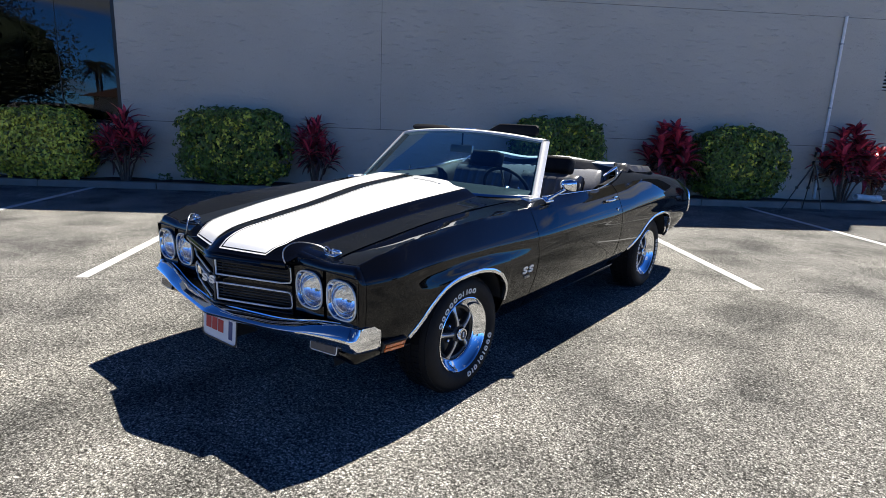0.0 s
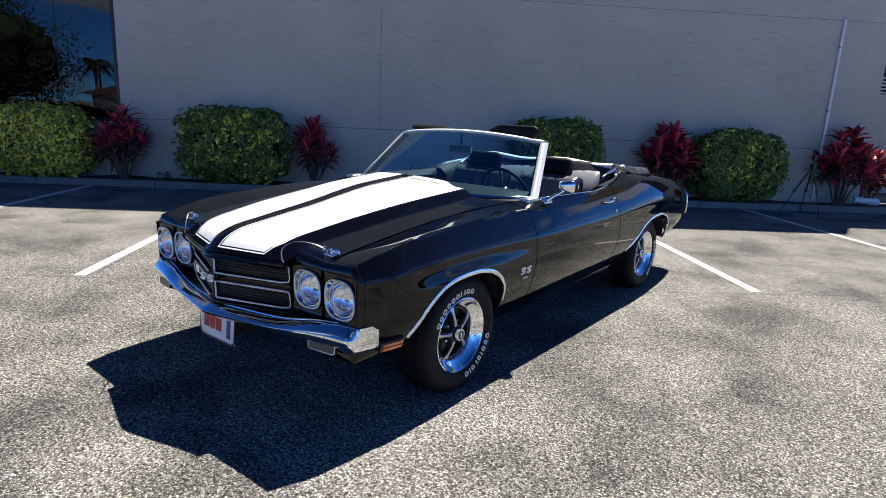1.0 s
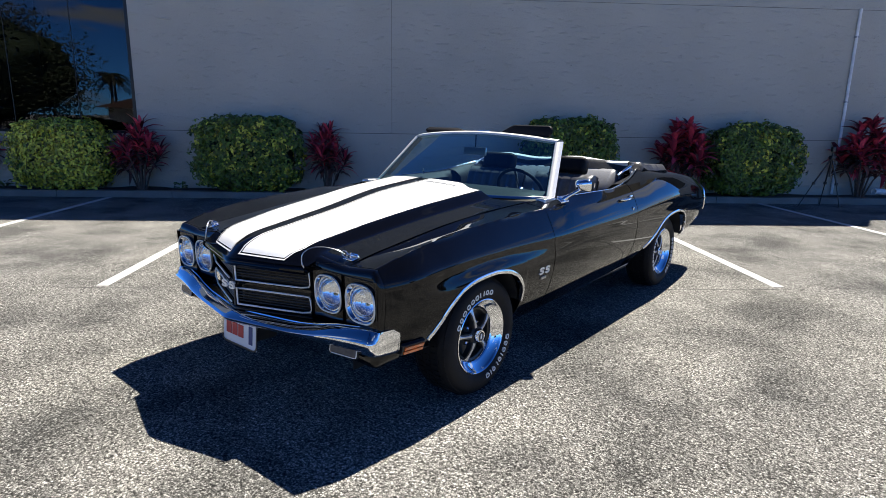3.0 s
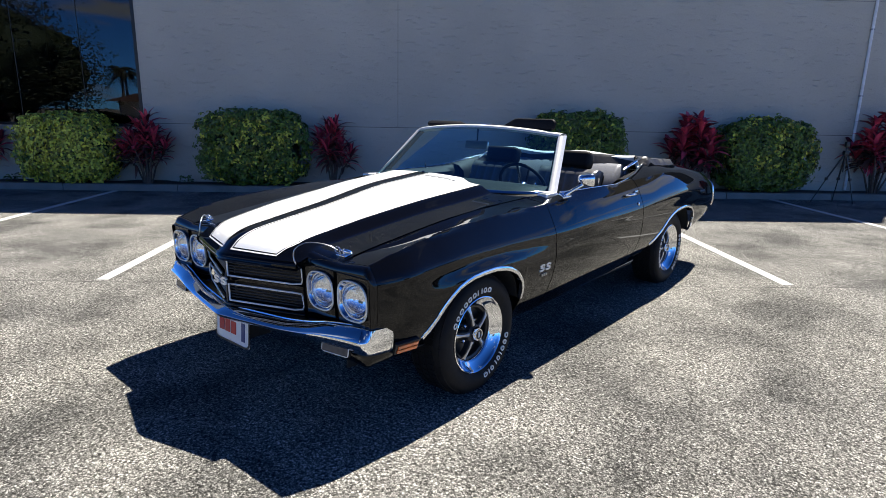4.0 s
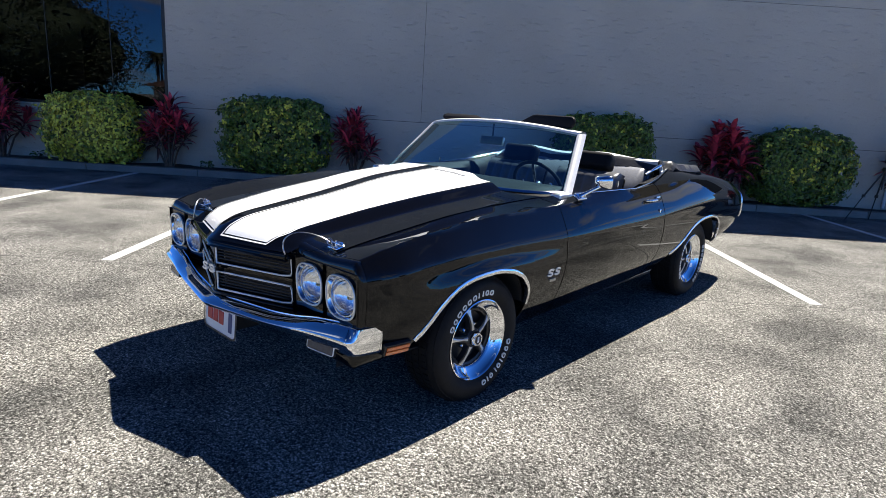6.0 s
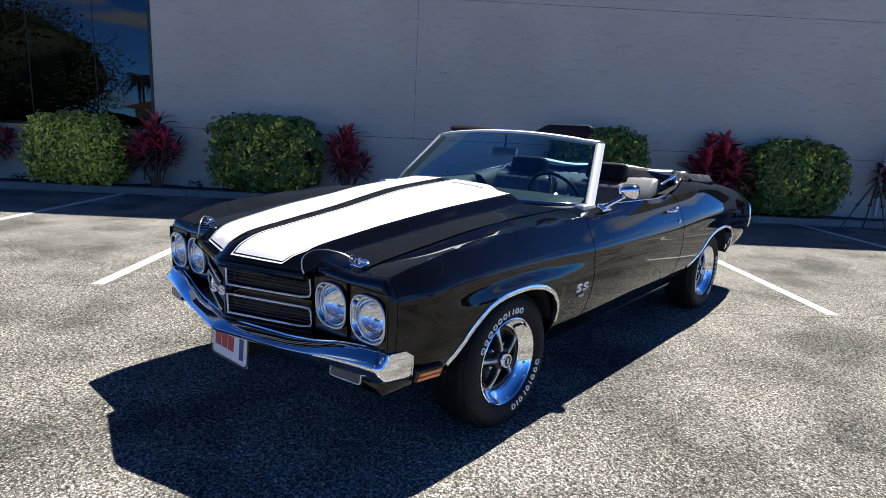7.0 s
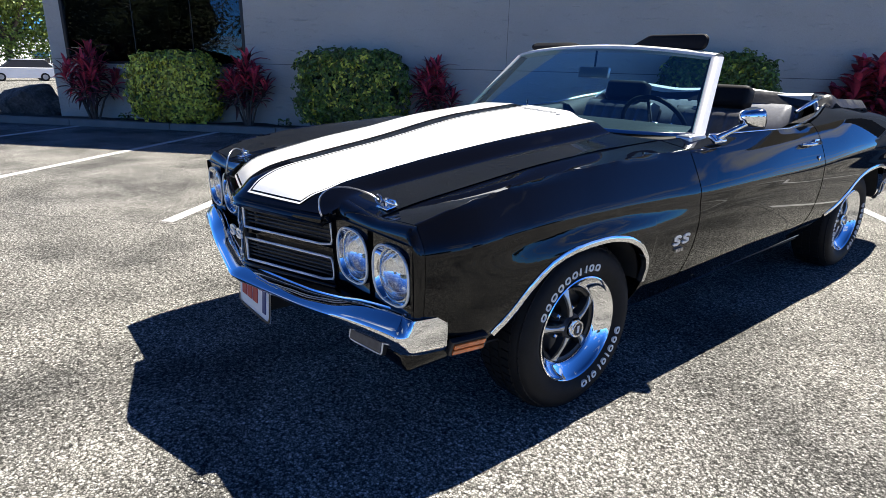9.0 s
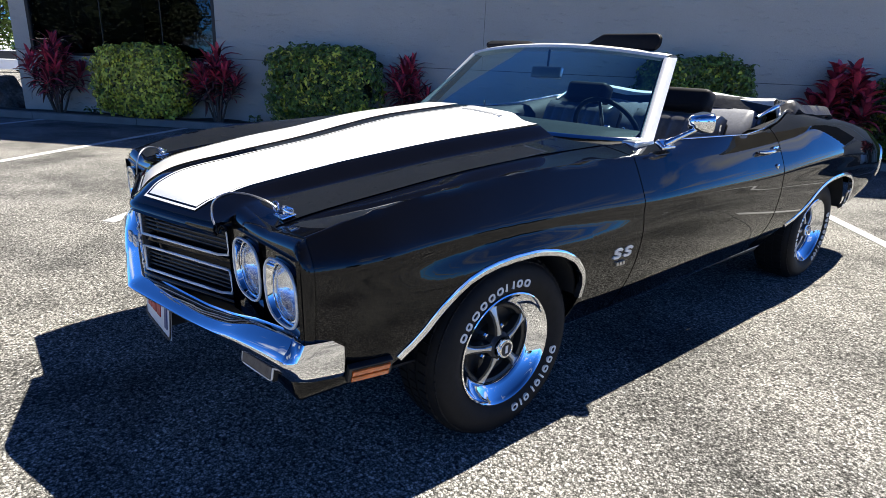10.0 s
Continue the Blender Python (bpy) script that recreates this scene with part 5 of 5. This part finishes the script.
# ---- windscreen and cabin ----
def screen_point(q, t):
    """A point of the windscreen: q from -1 to 1 across, t from 0 at the cowl to 1 at the header."""
    xb, xt = 0.762 * q, 0.634 * q
    yb, yt = 0.61 + 0.275 * abs(q) ** 5, 1.14 + 0.062 * abs(q) ** 5
    zb, zt = 0.985 - 0.005 * q * q, 1.362 - 0.042 * q * q
    bow = 0.03 * math.sin(math.pi * t) * (1 - q * q)
    return Vector((xb + (xt - xb) * t, yb + (yt - yb) * t - bow, zb + (zt - zb) * t))


Q = np.linspace(-1, 1, 31)
screen = part("windscreen", flip(grid([[screen_point(q, t) for t in np.linspace(0, 1, 13)] for q in Q])), "screen", car, "curved clear windscreen", smooth=60)
screen.visible_shadow = False
# header rail with bright front moulding
part("windscreen_header", flip(grid([[screen_point(q, 1) + Vector((0, d, h)) for d, h in ((-0.003, -0.012), (-0.009, -0.003), (-0.004, 0.008), (0.03, 0.015), (0.075, 0.010), (0.085, -0.010), (0.05, -0.022), (-0.003, -0.012))] for q in Q])), "brightwork", car, "bright windscreen header", smooth=40)
part("screen_sill", flip(grid([[screen_point(q, 0) + Vector((0, d, h)) for d, h in ((-0.022, -0.004), (-0.014, 0.006), (-0.004, 0.009), (0.006, 0.002))] for q in Q])), "chrome", car, "chrome strip along the windscreen's foot", smooth=40)


def visor_outline(h):
    """A sun visor's outline, hinge edge at 0: rounded outer end, sloping inner end."""
    pts = [(-0.235, 0.0), (-0.13, h * 0.86), (-0.115, h * 0.96), (-0.09, h)]
    for cx, cz, a0 in ((0.175, h - 0.03, 90), (0.175, 0.03, 0)):
        pts += [(cx + 0.03 * math.cos(radians(a0 - 18 * k)), cz + 0.03 * math.sin(radians(a0 - 18 * k))) for k in range(6)]
    return pts


for s in (1, -1):
    rows = []
    for t in np.linspace(0, 1, 9):
        p = screen_point(s, t)
        prof = ((-0.014, -0.008), (-0.004, -0.013), (0.010, -0.009), (0.020, 0.008), (0.024, 0.040), (0.010, 0.048), (-0.010, 0.042), (-0.014, 0.010))
        rows.append([(p.x + s * a, p.y + d, p.z) for a, d in prof])
    bm = grid(rows, closed=True, cap=True)
    part("windscreen_pillar", outward(bm), "brightwork", car, "bright windscreen pillar", smooth=35)
    rows = []
    for t in np.linspace(0, 1, 9):
        p = screen_point(s, t)
        rows.append([(p.x + s * a, p.y + d, p.z) for a, d in ((-0.010, 0.002), (-0.030, 0.006), (-0.034, 0.050), (-0.012, 0.056), (0.006, 0.050))])
    part("pillar_trim", outward(grid(rows, closed=True, cap=True)), "vinyl", car, "black inner pillar trim", smooth=35)
    # filler where pillar meets door and cowl
    part("pillar_foot", outward(rounded(-0.036, 0.036, -0.07, 0.07, -0.025, 0.014, 0.014, 4, m=Matrix.Translation((s * 0.780, 0.82, 0.972)))), "argent", car, "bright cap at the pillar's foot", smooth=50)
    # sun visor folded up over the header
    m = Matrix.Translation((s * 0.365, 1.225, 1.352 if s > 0 else 1.358)) @ Matrix.Rotation(radians(90 - 14 if s > 0 else 90 - 50), 4, "X")
    loop = [(s * x, h) for x, h in visor_outline(0.072 if s > 0 else 0.045)]
    cx, ch = sum(p[0] for p in loop) / len(loop), sum(p[1] for p in loop) / len(loop)
    rows = [[m @ Vector((cx + (x - cx) * k, ch + (h - ch) * (1 - (1 - k) * 3), d)) for x, h in loop] for k, d in ((0.955, -0.012), (0.985, -0.010), (1.0, 0.0), (0.985, 0.010), (0.955, 0.012))]
    visor = part("sun_visor", outward(grid(rows, closed=True, cap=True)), "vinyl", car, "black padded sun visor flipped up", smooth=60)
    part("piping", tube([m @ Vector((x, h, 0.0)) for x, h in loop + loop[:1]], 0.0045, 6), "vinyl", visor, smooth=60)
    part("visor_rod", tube([(s * 0.12, 1.215, 1.372), (s * 0.03, 1.20, 1.375)], 0.006, 8), "chrome", visor, smooth=60)
    # wiper
    part("wiper", tube([(s * 0.10 - 0.2, 0.585, 1.0), (s * 0.10 + 0.02, 0.60, 1.004), (s * 0.10 + 0.26, 0.64, 1.0)], 0.006, 6), "argent", car, smooth=60)
part("header_latch", rounded(-0.03, 0.03, 1.20, 1.26, 1.362, 1.383, 0.006), "chrome", car, smooth=40)

# inner mirror
im = part("inner_mirror", rounded(-0.10, 0.10, -0.012, 0.016, -0.030, 0.030, 0.010, 3, Matrix.Translation((-0.02, 1.155, 1.230)) @ Matrix.Rotation(radians(-10), 4, "X")), "argent", car, "rear-view mirror hung from the header", smooth=40)
part("mirror_stem", tube([(-0.02, 1.16, 1.255), (-0.02, 1.165, 1.35)], 0.006, 8), "blackplastic", im, smooth=60)

# dashboard, column and wheel
rows = []
for x in np.linspace(-0.72, 0.72, 25):
    y0 = screen_point(max(-1, min(1, x / 0.735)), 0).y
    rows.append([(x, y0 + 0.012, 0.978), (x, max(y0 + 0.06, 0.80), 1.006), (x, 0.93, 1.012), (x, 0.985, 0.995), (x, 1.0, 0.955), (x, 0.985, 0.86), (x, 0.965, 0.72), (x, 0.95, 0.62)])
dash = part("dashboard", flip(grid(rows)), "dashpad", car, "black padded dashboard", smooth=40, solid=0.01)
part("instrument_pod", rounded(0.18, 0.58, 0.965, 1.02, 0.80, 0.945, 0.02), "blackplastic", dash, smooth=40)
for x in (0.28, 0.47):
    g = lathe([(0.0, 0.0), (0.0, 0.052), (-0.008, 0.056), (-0.01, 0.05)], 24)
    g.transform(Matrix.Translation((x, 1.022, 0.875)) @ Matrix.Rotation(radians(-90), 4, "Z"))
    part("gauge", g, "argent", dash, smooth=40)
SW = Matrix.Translation((0.37, 1.19, 0.955)) @ Matrix.Rotation(radians(-62), 4, "X")
sw = part("steering_wheel", tube([SW @ Vector((0.185 * math.cos(a), 0.185 * math.sin(a), 0)) for a in np.linspace(0, 2 * math.pi, 41)], 0.012, 8), "dashpad", car, "thin-rimmed steering wheel with chrome spokes", smooth=60)
for a in (0.15, math.pi - 0.15, -math.pi / 2):
    part("spoke", tube([SW @ Vector((0.03 * math.cos(a), 0.03 * math.sin(a), -0.02)), SW @ Vector((0.18 * math.cos(a), 0.18 * math.sin(a), 0))], 0.010, 8), "chrome", sw, smooth=60)
part("horn_ring", tube([SW @ Vector((0.115 * math.cos(a), 0.115 * math.sin(a), -0.004)) for a in np.linspace(-0.4, math.pi + 0.4, 25)], 0.007, 8), "chrome", sw, "chrome horn ring", smooth=60)
hubw = lathe([(-0.03, 0.0), (-0.03, 0.045), (0.01, 0.04), (0.018, 0.0)], 24)
hubw.transform(SW @ Matrix.Rotation(radians(-90), 4, "Y"))
part("horn_cap", hubw, "chrome", sw, smooth=40)
part("steering_column", tube([SW @ Vector((0, 0, -0.02)), SW @ Vector((0, 0, -0.38))], 0.03, 12), "blackplastic", sw, smooth=60)
part("column_stalk", tube([SW @ Vector((-0.02, 0.0, -0.07)), SW @ Vector((-0.17, 0.07, -0.06))], 0.006, 6), "chrome", sw, smooth=60)


def cushion(w, d, h, r, pleats, m, bulge=0.015):
    """A padded slab with pleats running along its depth."""
    bm = bmesh.new()
    n = 40
    top = []
    for j in range(13):
        y = -d / 2 + d * j / 12
        row = []
        for i in range(n + 1):
            x = -w / 2 + w * i / n
            ex, ey = max(0, abs(x) - (w / 2 - r)) / r, max(0, abs(y) - (d / 2 - r)) / r
            fall = 1 - math.sqrt(max(0.0, 1 - min(1, ex) ** 2)) + 1 - math.sqrt(max(0.0, 1 - min(1, ey) ** 2))
            z = h - r * min(1.0, fall)
            if pleats and abs(x) < w / 2 - r and abs(y) < d / 2 - r * 0.8:
                z -= 0.010 * abs(math.cos(math.pi * x * pleats / w)) ** 8
            row.append((x, y, z + bulge * (1 - (2 * y / d) ** 2)))
        top.append(row)
    bm = grid(top)
    edge = [e for e in bm.edges if e.is_boundary]
    ret = bmesh.ops.extrude_edge_only(bm, edges=edge)
    for q in ret["geom"]:
        if isinstance(q, bmesh.types.BMVert):
            q.co.z = 0
    bm.transform(m)
    return outward(bm)


def seat(x, label):
    base = part("front_seat", cushion(0.54, 0.52, 0.14, 0.05, 6, Matrix.Translation((x, 1.52, 0.50))), "seat", car, label, smooth=50)
    tilt = Matrix.Translation((x, 1.80, 0.56)) @ Matrix.Rotation(radians(72), 4, "X")
    part("backrest", cushion(0.52, 0.52, 0.13, 0.05, 6, tilt @ Matrix.Translation((0, 0.24, -0.06))), "seat", base, smooth=50)
    part("backrest_shell", rounded(-0.25, 0.25, -0.02, 0.50, -0.13, -0.061, 0.03, 3, tilt), "vinyl", base, smooth=50)
    part("head_restraint", rounded(-0.155, 0.155, 0.515, 0.650, -0.09, 0.03, 0.045, 4, tilt), "vinyl", base, "black padded head restraint", smooth=50)
    part("restraint_post", tube([tilt @ Vector((0, 0.45, -0.03)), tilt @ Vector((0, 0.56, -0.03))], 0.012, 8), "chrome", base, smooth=60)
    return base


seat(0.325, "black vinyl bucket seat")
seat(-0.36, "black vinyl bucket seat")
rear = part("rear_bench", cushion(1.22, 0.50, 0.12, 0.05, 14, Matrix.Translation((0, 2.14, 0.52))), "rearseat", car, "pale grey glossy pleated vinyl rear bench", smooth=50)
part("backrest", cushion(1.20, 0.46, 0.12, 0.06, 14, Matrix.Translation((0, 2.24, 0.66)) @ Matrix.Rotation(radians(55), 4, "X") @ Matrix.Translation((0, 0.21, 0)), 0.06), "rearseat", rear, "pleated rear backrest", smooth=50)
part("console", rounded(-0.11, 0.11, 1.0, 1.75, 0.36, 0.58, 0.03, 3), "vinyl", car, smooth=50)
part("carpet", box(-0.78, 0.78, 0.80, 2.4, 0.381, 0.40), "carpet", car)
part("firewall", box(-0.74, 0.74, 0.70, 0.72, 0.38, 0.95), "under", car)
part("rear_bulkhead", box(-0.74, 0.74, 2.50, 2.52, 0.38, 0.98), "under", car)

for s in (1, -1):
    # door card and belt rail
    rows = []
    for y in np.linspace(0.72, 1.91, 16):
        ex, ez = section(y)[-1]
        rows.append([(s * x, y, z) for x, z in ((ex - 0.002, ez - 0.002), (ex - 0.04, ez - 0.008), (min(0.775, ex - 0.05), 0.94), (min(0.765, ex - 0.055), 0.80), (min(0.775, ex - 0.05), 0.55), (0.79, 0.40))])
    bm = grid(rows)
    part("door_card", flip(bm) if s > 0 else bm, "vinyl", car, "black door lining", smooth=40, solid=0.008)
    rows = [[(s * x, y, z) for x, z in ((0.845 - 0.09 * max(0, y - 1.85) / 0.5, 1.0 + 0.07 * max(0, y - 1.85) / 0.45), (0.76, 0.985 + 0.07 * max(0, y - 1.85) / 0.45), (0.70, 0.94), (0.68, 0.80), (0.70, 0.45))] for y in np.linspace(1.88, 2.5, 10)]
    bm = grid(rows)
    part("quarter_lining", flip(bm) if s > 0 else bm, "vinyl", car, "black inner quarter lining", smooth=40)
    part("belt_moulding", tube([(s * x, y, z) for x, y, z in (*[(section(q)[-1][0] - 0.004, q, section(q)[-1][1] + 0.003) for q in (0.93, 1.1, 1.3, 1.6)], (0.848, 1.84, 1.006), (0.825, 2.03, 1.03), (0.775, 2.24, 1.066), (0.74, 2.38, 1.078), (0.70, 2.60, 1.082))], [0.004, 0.004, 0.004, 0.004, 0.0045, 0.007, 0.009, 0.009, 0.008], 8), "chrome", car, "chrome moulding along the belt line", smooth=60)
    part("lock_knob", tube([(s * 0.80, 1.47, 0.985), (s * 0.80, 1.47, 1.03)], 0.006, 8), "chrome", car, smooth=60)
    # door handle
    hx = body_x(1.76, 0.905)
    dh = part("door_handle", tube([(s * (hx + 0.006), 1.655, 0.908), (s * (hx + 0.026), 1.67, 0.910), (s * (hx + 0.030), 1.75, 0.910), (s * (hx + 0.026), 1.83, 0.910), (s * (hx + 0.004), 1.85, 0.910)], [0.007, 0.009, 0.010, 0.010, 0.008], 8), "chrome", car, "chrome pull door handle", smooth=60)
    part("escutcheon", rounded(-0.006, 0.008, -0.03, 0.03, -0.016, 0.016, 0.006, m=Matrix.Translation((s * hx, 1.855, 0.910))), "chrome", dh, smooth=40)
    lk = lathe([(-0.004, 0.013), (0.006, 0.013), (0.008, 0.010), (0.008, 0.0)], 16)
    lk.transform(Matrix.Translation((s * body_x(1.84, 0.83), 1.84, 0.83)) @ (Matrix.Rotation(math.pi, 4, "Z") if s < 0 else Matrix.Identity(4)))
    part("door_lock", lk, "chrome", car, smooth=40)
    # emblem on the fender
    badge("fender_emblem", Matrix.Translation((s * (body_x(0.52, 0.60) - 0.0015), 0.530, 0.604)) @ Matrix.Rotation(radians(90 * s), 4, "Z") @ Matrix.Rotation(radians(4), 4, "X"), 0.047, "brightwork", car, "silver fender emblem")
    bm = bmesh.new()
    for k in range(3):
        box(-0.002, 0.004, -0.030 + 0.020 * k, -0.016 + 0.020 * k, -0.010, 0.003, bm, Matrix.Translation((s * body_x(0.52, 0.57), 0.53, 0.563)))
    part("emblem_bars", outward(bm), "argent", car)
    # amber side lamp under the fender's nose
    sm = Matrix.Translation((s * (body_x(-0.555, 0.445) + 0.0), -0.56, 0.442)) @ Matrix.Rotation(radians(-s * 9), 4, "Z") @ Matrix.Rotation(radians(s * 22), 4, "Y")
    lamp = part("side_marker", rounded(-0.01, 0.012, -0.066, 0.066, -0.029, 0.029, 0.006, m=sm), "blackplastic", car, "amber side marker lamp", smooth=40)
    for k in (-1, 1):
        part("lens", rounded(-0.004, 0.018, -0.056, 0.056, k * 0.012 - 0.0095, k * 0.012 + 0.0095, 0.003, m=sm), "amber", lamp, "amber lens")

# door mirror on the driver's side
hd = Matrix.Translation((0.945, 0.985, 1.068)) @ Matrix.Rotation(radians(-28), 4, "Z")
mir = lathe([(-0.062, 0.002), (-0.060, 0.020), (-0.048, 0.036), (-0.015, 0.052), (0.022, 0.061), (0.034, 0.061), (0.038, 0.055)], 40)
for q in mir.verts:  # squared-off head
    r = math.hypot(q.co.y, q.co.z)
    if r > 1e-6:
        c, d = abs(q.co.y) / r, abs(q.co.z) / r
        k = 1 / (c**4 + d**4) ** 0.25
        q.co.y, q.co.z = q.co.y * k * 1.05, q.co.z * k * (0.86 + 1.2 * q.co.y)
mir.transform(hd @ Matrix.Rotation(radians(90), 4, "Z") @ Matrix.Diagonal((0.80, 0.82, 0.80, 1)))
dm = part("door_mirror", mir, "chrome", car, "chrome door mirror with a squared head", smooth=50)
gl = lathe([(0.038, 0.0), (0.038, 0.052)], 28)
gl.transform(hd @ Matrix.Rotation(radians(90), 4, "Z") @ Matrix.Diagonal((0.80, 0.82, 0.80, 1)))
part("mirror_glass", gl, "chrome", dm)
part("mirror_arm", tube([(0.870, 0.875, 0.980), (0.90, 0.90, 1.005), (0.945, 0.96, 1.045)], [0.016, 0.010, 0.009], 10), "chrome", dm, smooth=60)
part("mirror_foot", outward(rounded(-0.024, 0.024, -0.05, 0.045, -0.010, 0.010, 0.008, 3, Matrix.Translation((0.868, 0.88, 0.976)) @ Matrix.Rotation(radians(38), 4, "Y"))), "chrome", dm, smooth=50)

# bonnet pins with lanyards
for s in (1, -1):
    x, y = s * 0.602, -0.648
    z = hood_z(x, y)
    pin = part("bonnet_pin", rounded(-0.032, 0.032, -0.022, 0.022, 0.001, 0.007, 0.003, m=Matrix.Translation((x, y, z)) @ Matrix.Rotation(radians(12), 4, "X")), "chrome", car, "chrome bonnet pin with a wire lanyard", smooth=40)
    part("pin_post", tube([(x, y, z), (x, y, z + 0.03)], 0.006, 8), "chrome", pin, smooth=60)
    part("pin_clip", tube([(x - 0.045, y + 0.02, z + 0.014), (x - 0.02, y, z + 0.02), (x + 0.03, y - 0.008, z + 0.020), (x + 0.052, y, z + 0.018), (x + 0.03, y + 0.012, z + 0.022), (x - 0.01, y + 0.012, z + 0.020)], 0.005, 6), "chrome", pin, smooth=60)
    part("clip_ring", tube([(x + 0.018 * math.cos(a) - s * 0.03, y - 0.012, z + 0.022 + 0.015 * math.sin(a)) for a in np.linspace(0, 6.283, 15)], 0.003, 6), "chrome", pin, smooth=60)
    foot = (s * 0.438, hood_front(0.438) - 0.008, 0.772)
    knots = [(x - s * 0.03, y - 0.012, z + 0.02), (s * 0.545, -0.685, z + 0.040), (s * 0.495, -0.725, z + 0.052), (s * 0.452, -0.760, z + 0.046), (s * 0.425, -0.786, z + 0.018), (s * 0.424, -0.792, z - 0.022), foot]
    pts = []
    for k in range(len(knots) - 1):
        p0, p1, p2, p3 = (Vector(knots[max(0, min(len(knots) - 1, k + o))]) for o in (-1, 0, 1, 2))
        for t in np.linspace(0, 1, 5, endpoint=k == len(knots) - 2):
            pts.append(0.5 * (2 * p1 + (p2 - p0) * t + (2 * p0 - 5 * p1 + 4 * p2 - p3) * t * t + (3 * p1 - 3 * p2 + p3 - p0) * t**3))
    part("lanyard", tube(pts, 0.0032, 6), "argent", pin, "thin steel wire", smooth=60)

# script on the rear of the bonnet stripe, as plain bars
bm = bmesh.new()
for k in range(9):
    x = 0.10 + 0.026 * k
    y = 0.475 + 0.012 * k / 9
    box(-0.010, 0.009, -0.011, 0.011, 0.003, 0.006, bm, Matrix.Translation((x, y, hood_z(x, y))) @ Matrix.Rotation(radians(6), 4, "X"))
part("bonnet_script", bm, "silver", hood, "small grey bars on the stripe")

# rear deck, tail and folded top
rows = []
for y in np.linspace(2.62, TAIL, 22):
    e = section(y, n=22)[-1]
    rows.append([(x, y, e[1] + 0.012 * (1 - (x / e[0]) ** 2)) for x in np.linspace(-e[0] + 0.005, e[0] - 0.005, 23)])
part("boot_lid", grid(rows), "paint", car, smooth=50, solid=0.01)
rows = []
ring = [(x, z) for x, z in section(TAIL, n=22)]
outline = [(-x, z) for x, z in ring] + [(x, z) for x, z in reversed(ring)]
rows = [[(x * k, TAIL + d, 0.68 + (z - 0.68) * k) for x, z in outline] for k, d in ((1.0, 0.0), (0.985, 0.03), (0.95, 0.05), (0.6, 0.06), (0.0, 0.06))]
part("tail_panel", outward(grid(rows, closed=True)), "paint", car, smooth=40)
rows = []
for x in np.linspace(-1, 1, 41):
    q = abs(x)
    px, py = (0.84 * x, 4.075 + 0.02 * (1 - q)) if q < 0.9 else (0.84 * math.copysign(0.9 + 0.07 * math.sin((q - 0.9) / 0.1 * 1.5), x) / 0.97, 4.077 - 0.16 * ((q - 0.9) / 0.1) ** 1.4)
    rows.append([(px, py + d, z) for d, z in ((-0.06, 0.50), (-0.02, 0.505), (0.0, 0.55), (0.004, 0.60), (-0.03, 0.615))])
part("rear_bumper", flip(grid(rows)), "chrome", car, "chrome rear bumper", smooth=45, solid=0.004)
for s in (1, -1):
    pts = [(s * (x + 0.002), TAIL - 0.01, z) for x, z in section(TAIL, n=27)[4:24]]
    part("quarter_edge_trim", tube(pts, 0.006, 8), "chrome", car, "chrome edge of the rear quarter", smooth=60)

def fold_z(x, y):
    return float(np.interp(y, [2.40, 2.48, 2.75, 3.0], [1.122, 1.130, 1.10, 1.078])) + 0.007 * math.sin(13 * y + 2.2 * x) + 0.014 * noise.noise(Vector((x * 3, y * 4, 0.5))) + 0.007 * noise.noise(Vector((x * 11, y * 13, 2)))


rows = []
for y in np.linspace(2.40, 2.97, 28):
    half = 0.79 + 0.02 * math.sin(7 * y)
    rows.append([(x * half, y + 0.02 * noise.noise(Vector((x * 3, 0, 1))) - 0.06 * (1 - x * x), fold_z(x * half, y) - (0.05 if j in (0, 48) else 0) - 0.06 * max(0, (2.46 - y) / 0.06) - 0.02 * max(0, (y - 2.92) / 0.06)) for j, x in enumerate(np.linspace(-1, 1, 49))])
top = part("folded_top", grid(rows), "topcloth", car, "folded black cloth top behind the rear seat", smooth=60, solid=0.02)
for s in (1, -1):
    part("top_rail", tube([(s * 0.70, 2.10, 1.04), (s * 0.72, 2.22, 1.085), (s * 0.72, 2.36, 1.115), (s * 0.66, 2.46, 1.12), (s * 0.45, 2.52, 1.125)], [0.010, 0.012, 0.013, 0.012, 0.010], 8), "chrome", top, "bright folded roof rail", smooth=60)
    part("top_bow", tube([(s * 0.74, 2.30, 1.04), (s * 0.68, 2.40, 1.10), (s * 0.60, 2.44, 1.06), (s * 0.62, 2.34, 0.98)], 0.014, 8), "argent", top, smooth=60)
# white strip along the fold: glare on the black cloth, painted on
rows = [[(x, 2.405 + 0.02 * math.sin(5 * x) + d, 1.130 + 0.012 * math.sin(9 * x) + h) for d, h in ((0.0, -0.03), (-0.01, 0.0), (0.015, 0.014), (0.05, 0.008))] for x in np.linspace(-0.66, 0.66, 41)]
part("top_edge", flip(grid(rows)), "pvc", top, "edge of the folded cloth, painted pale for its glare", smooth=60)
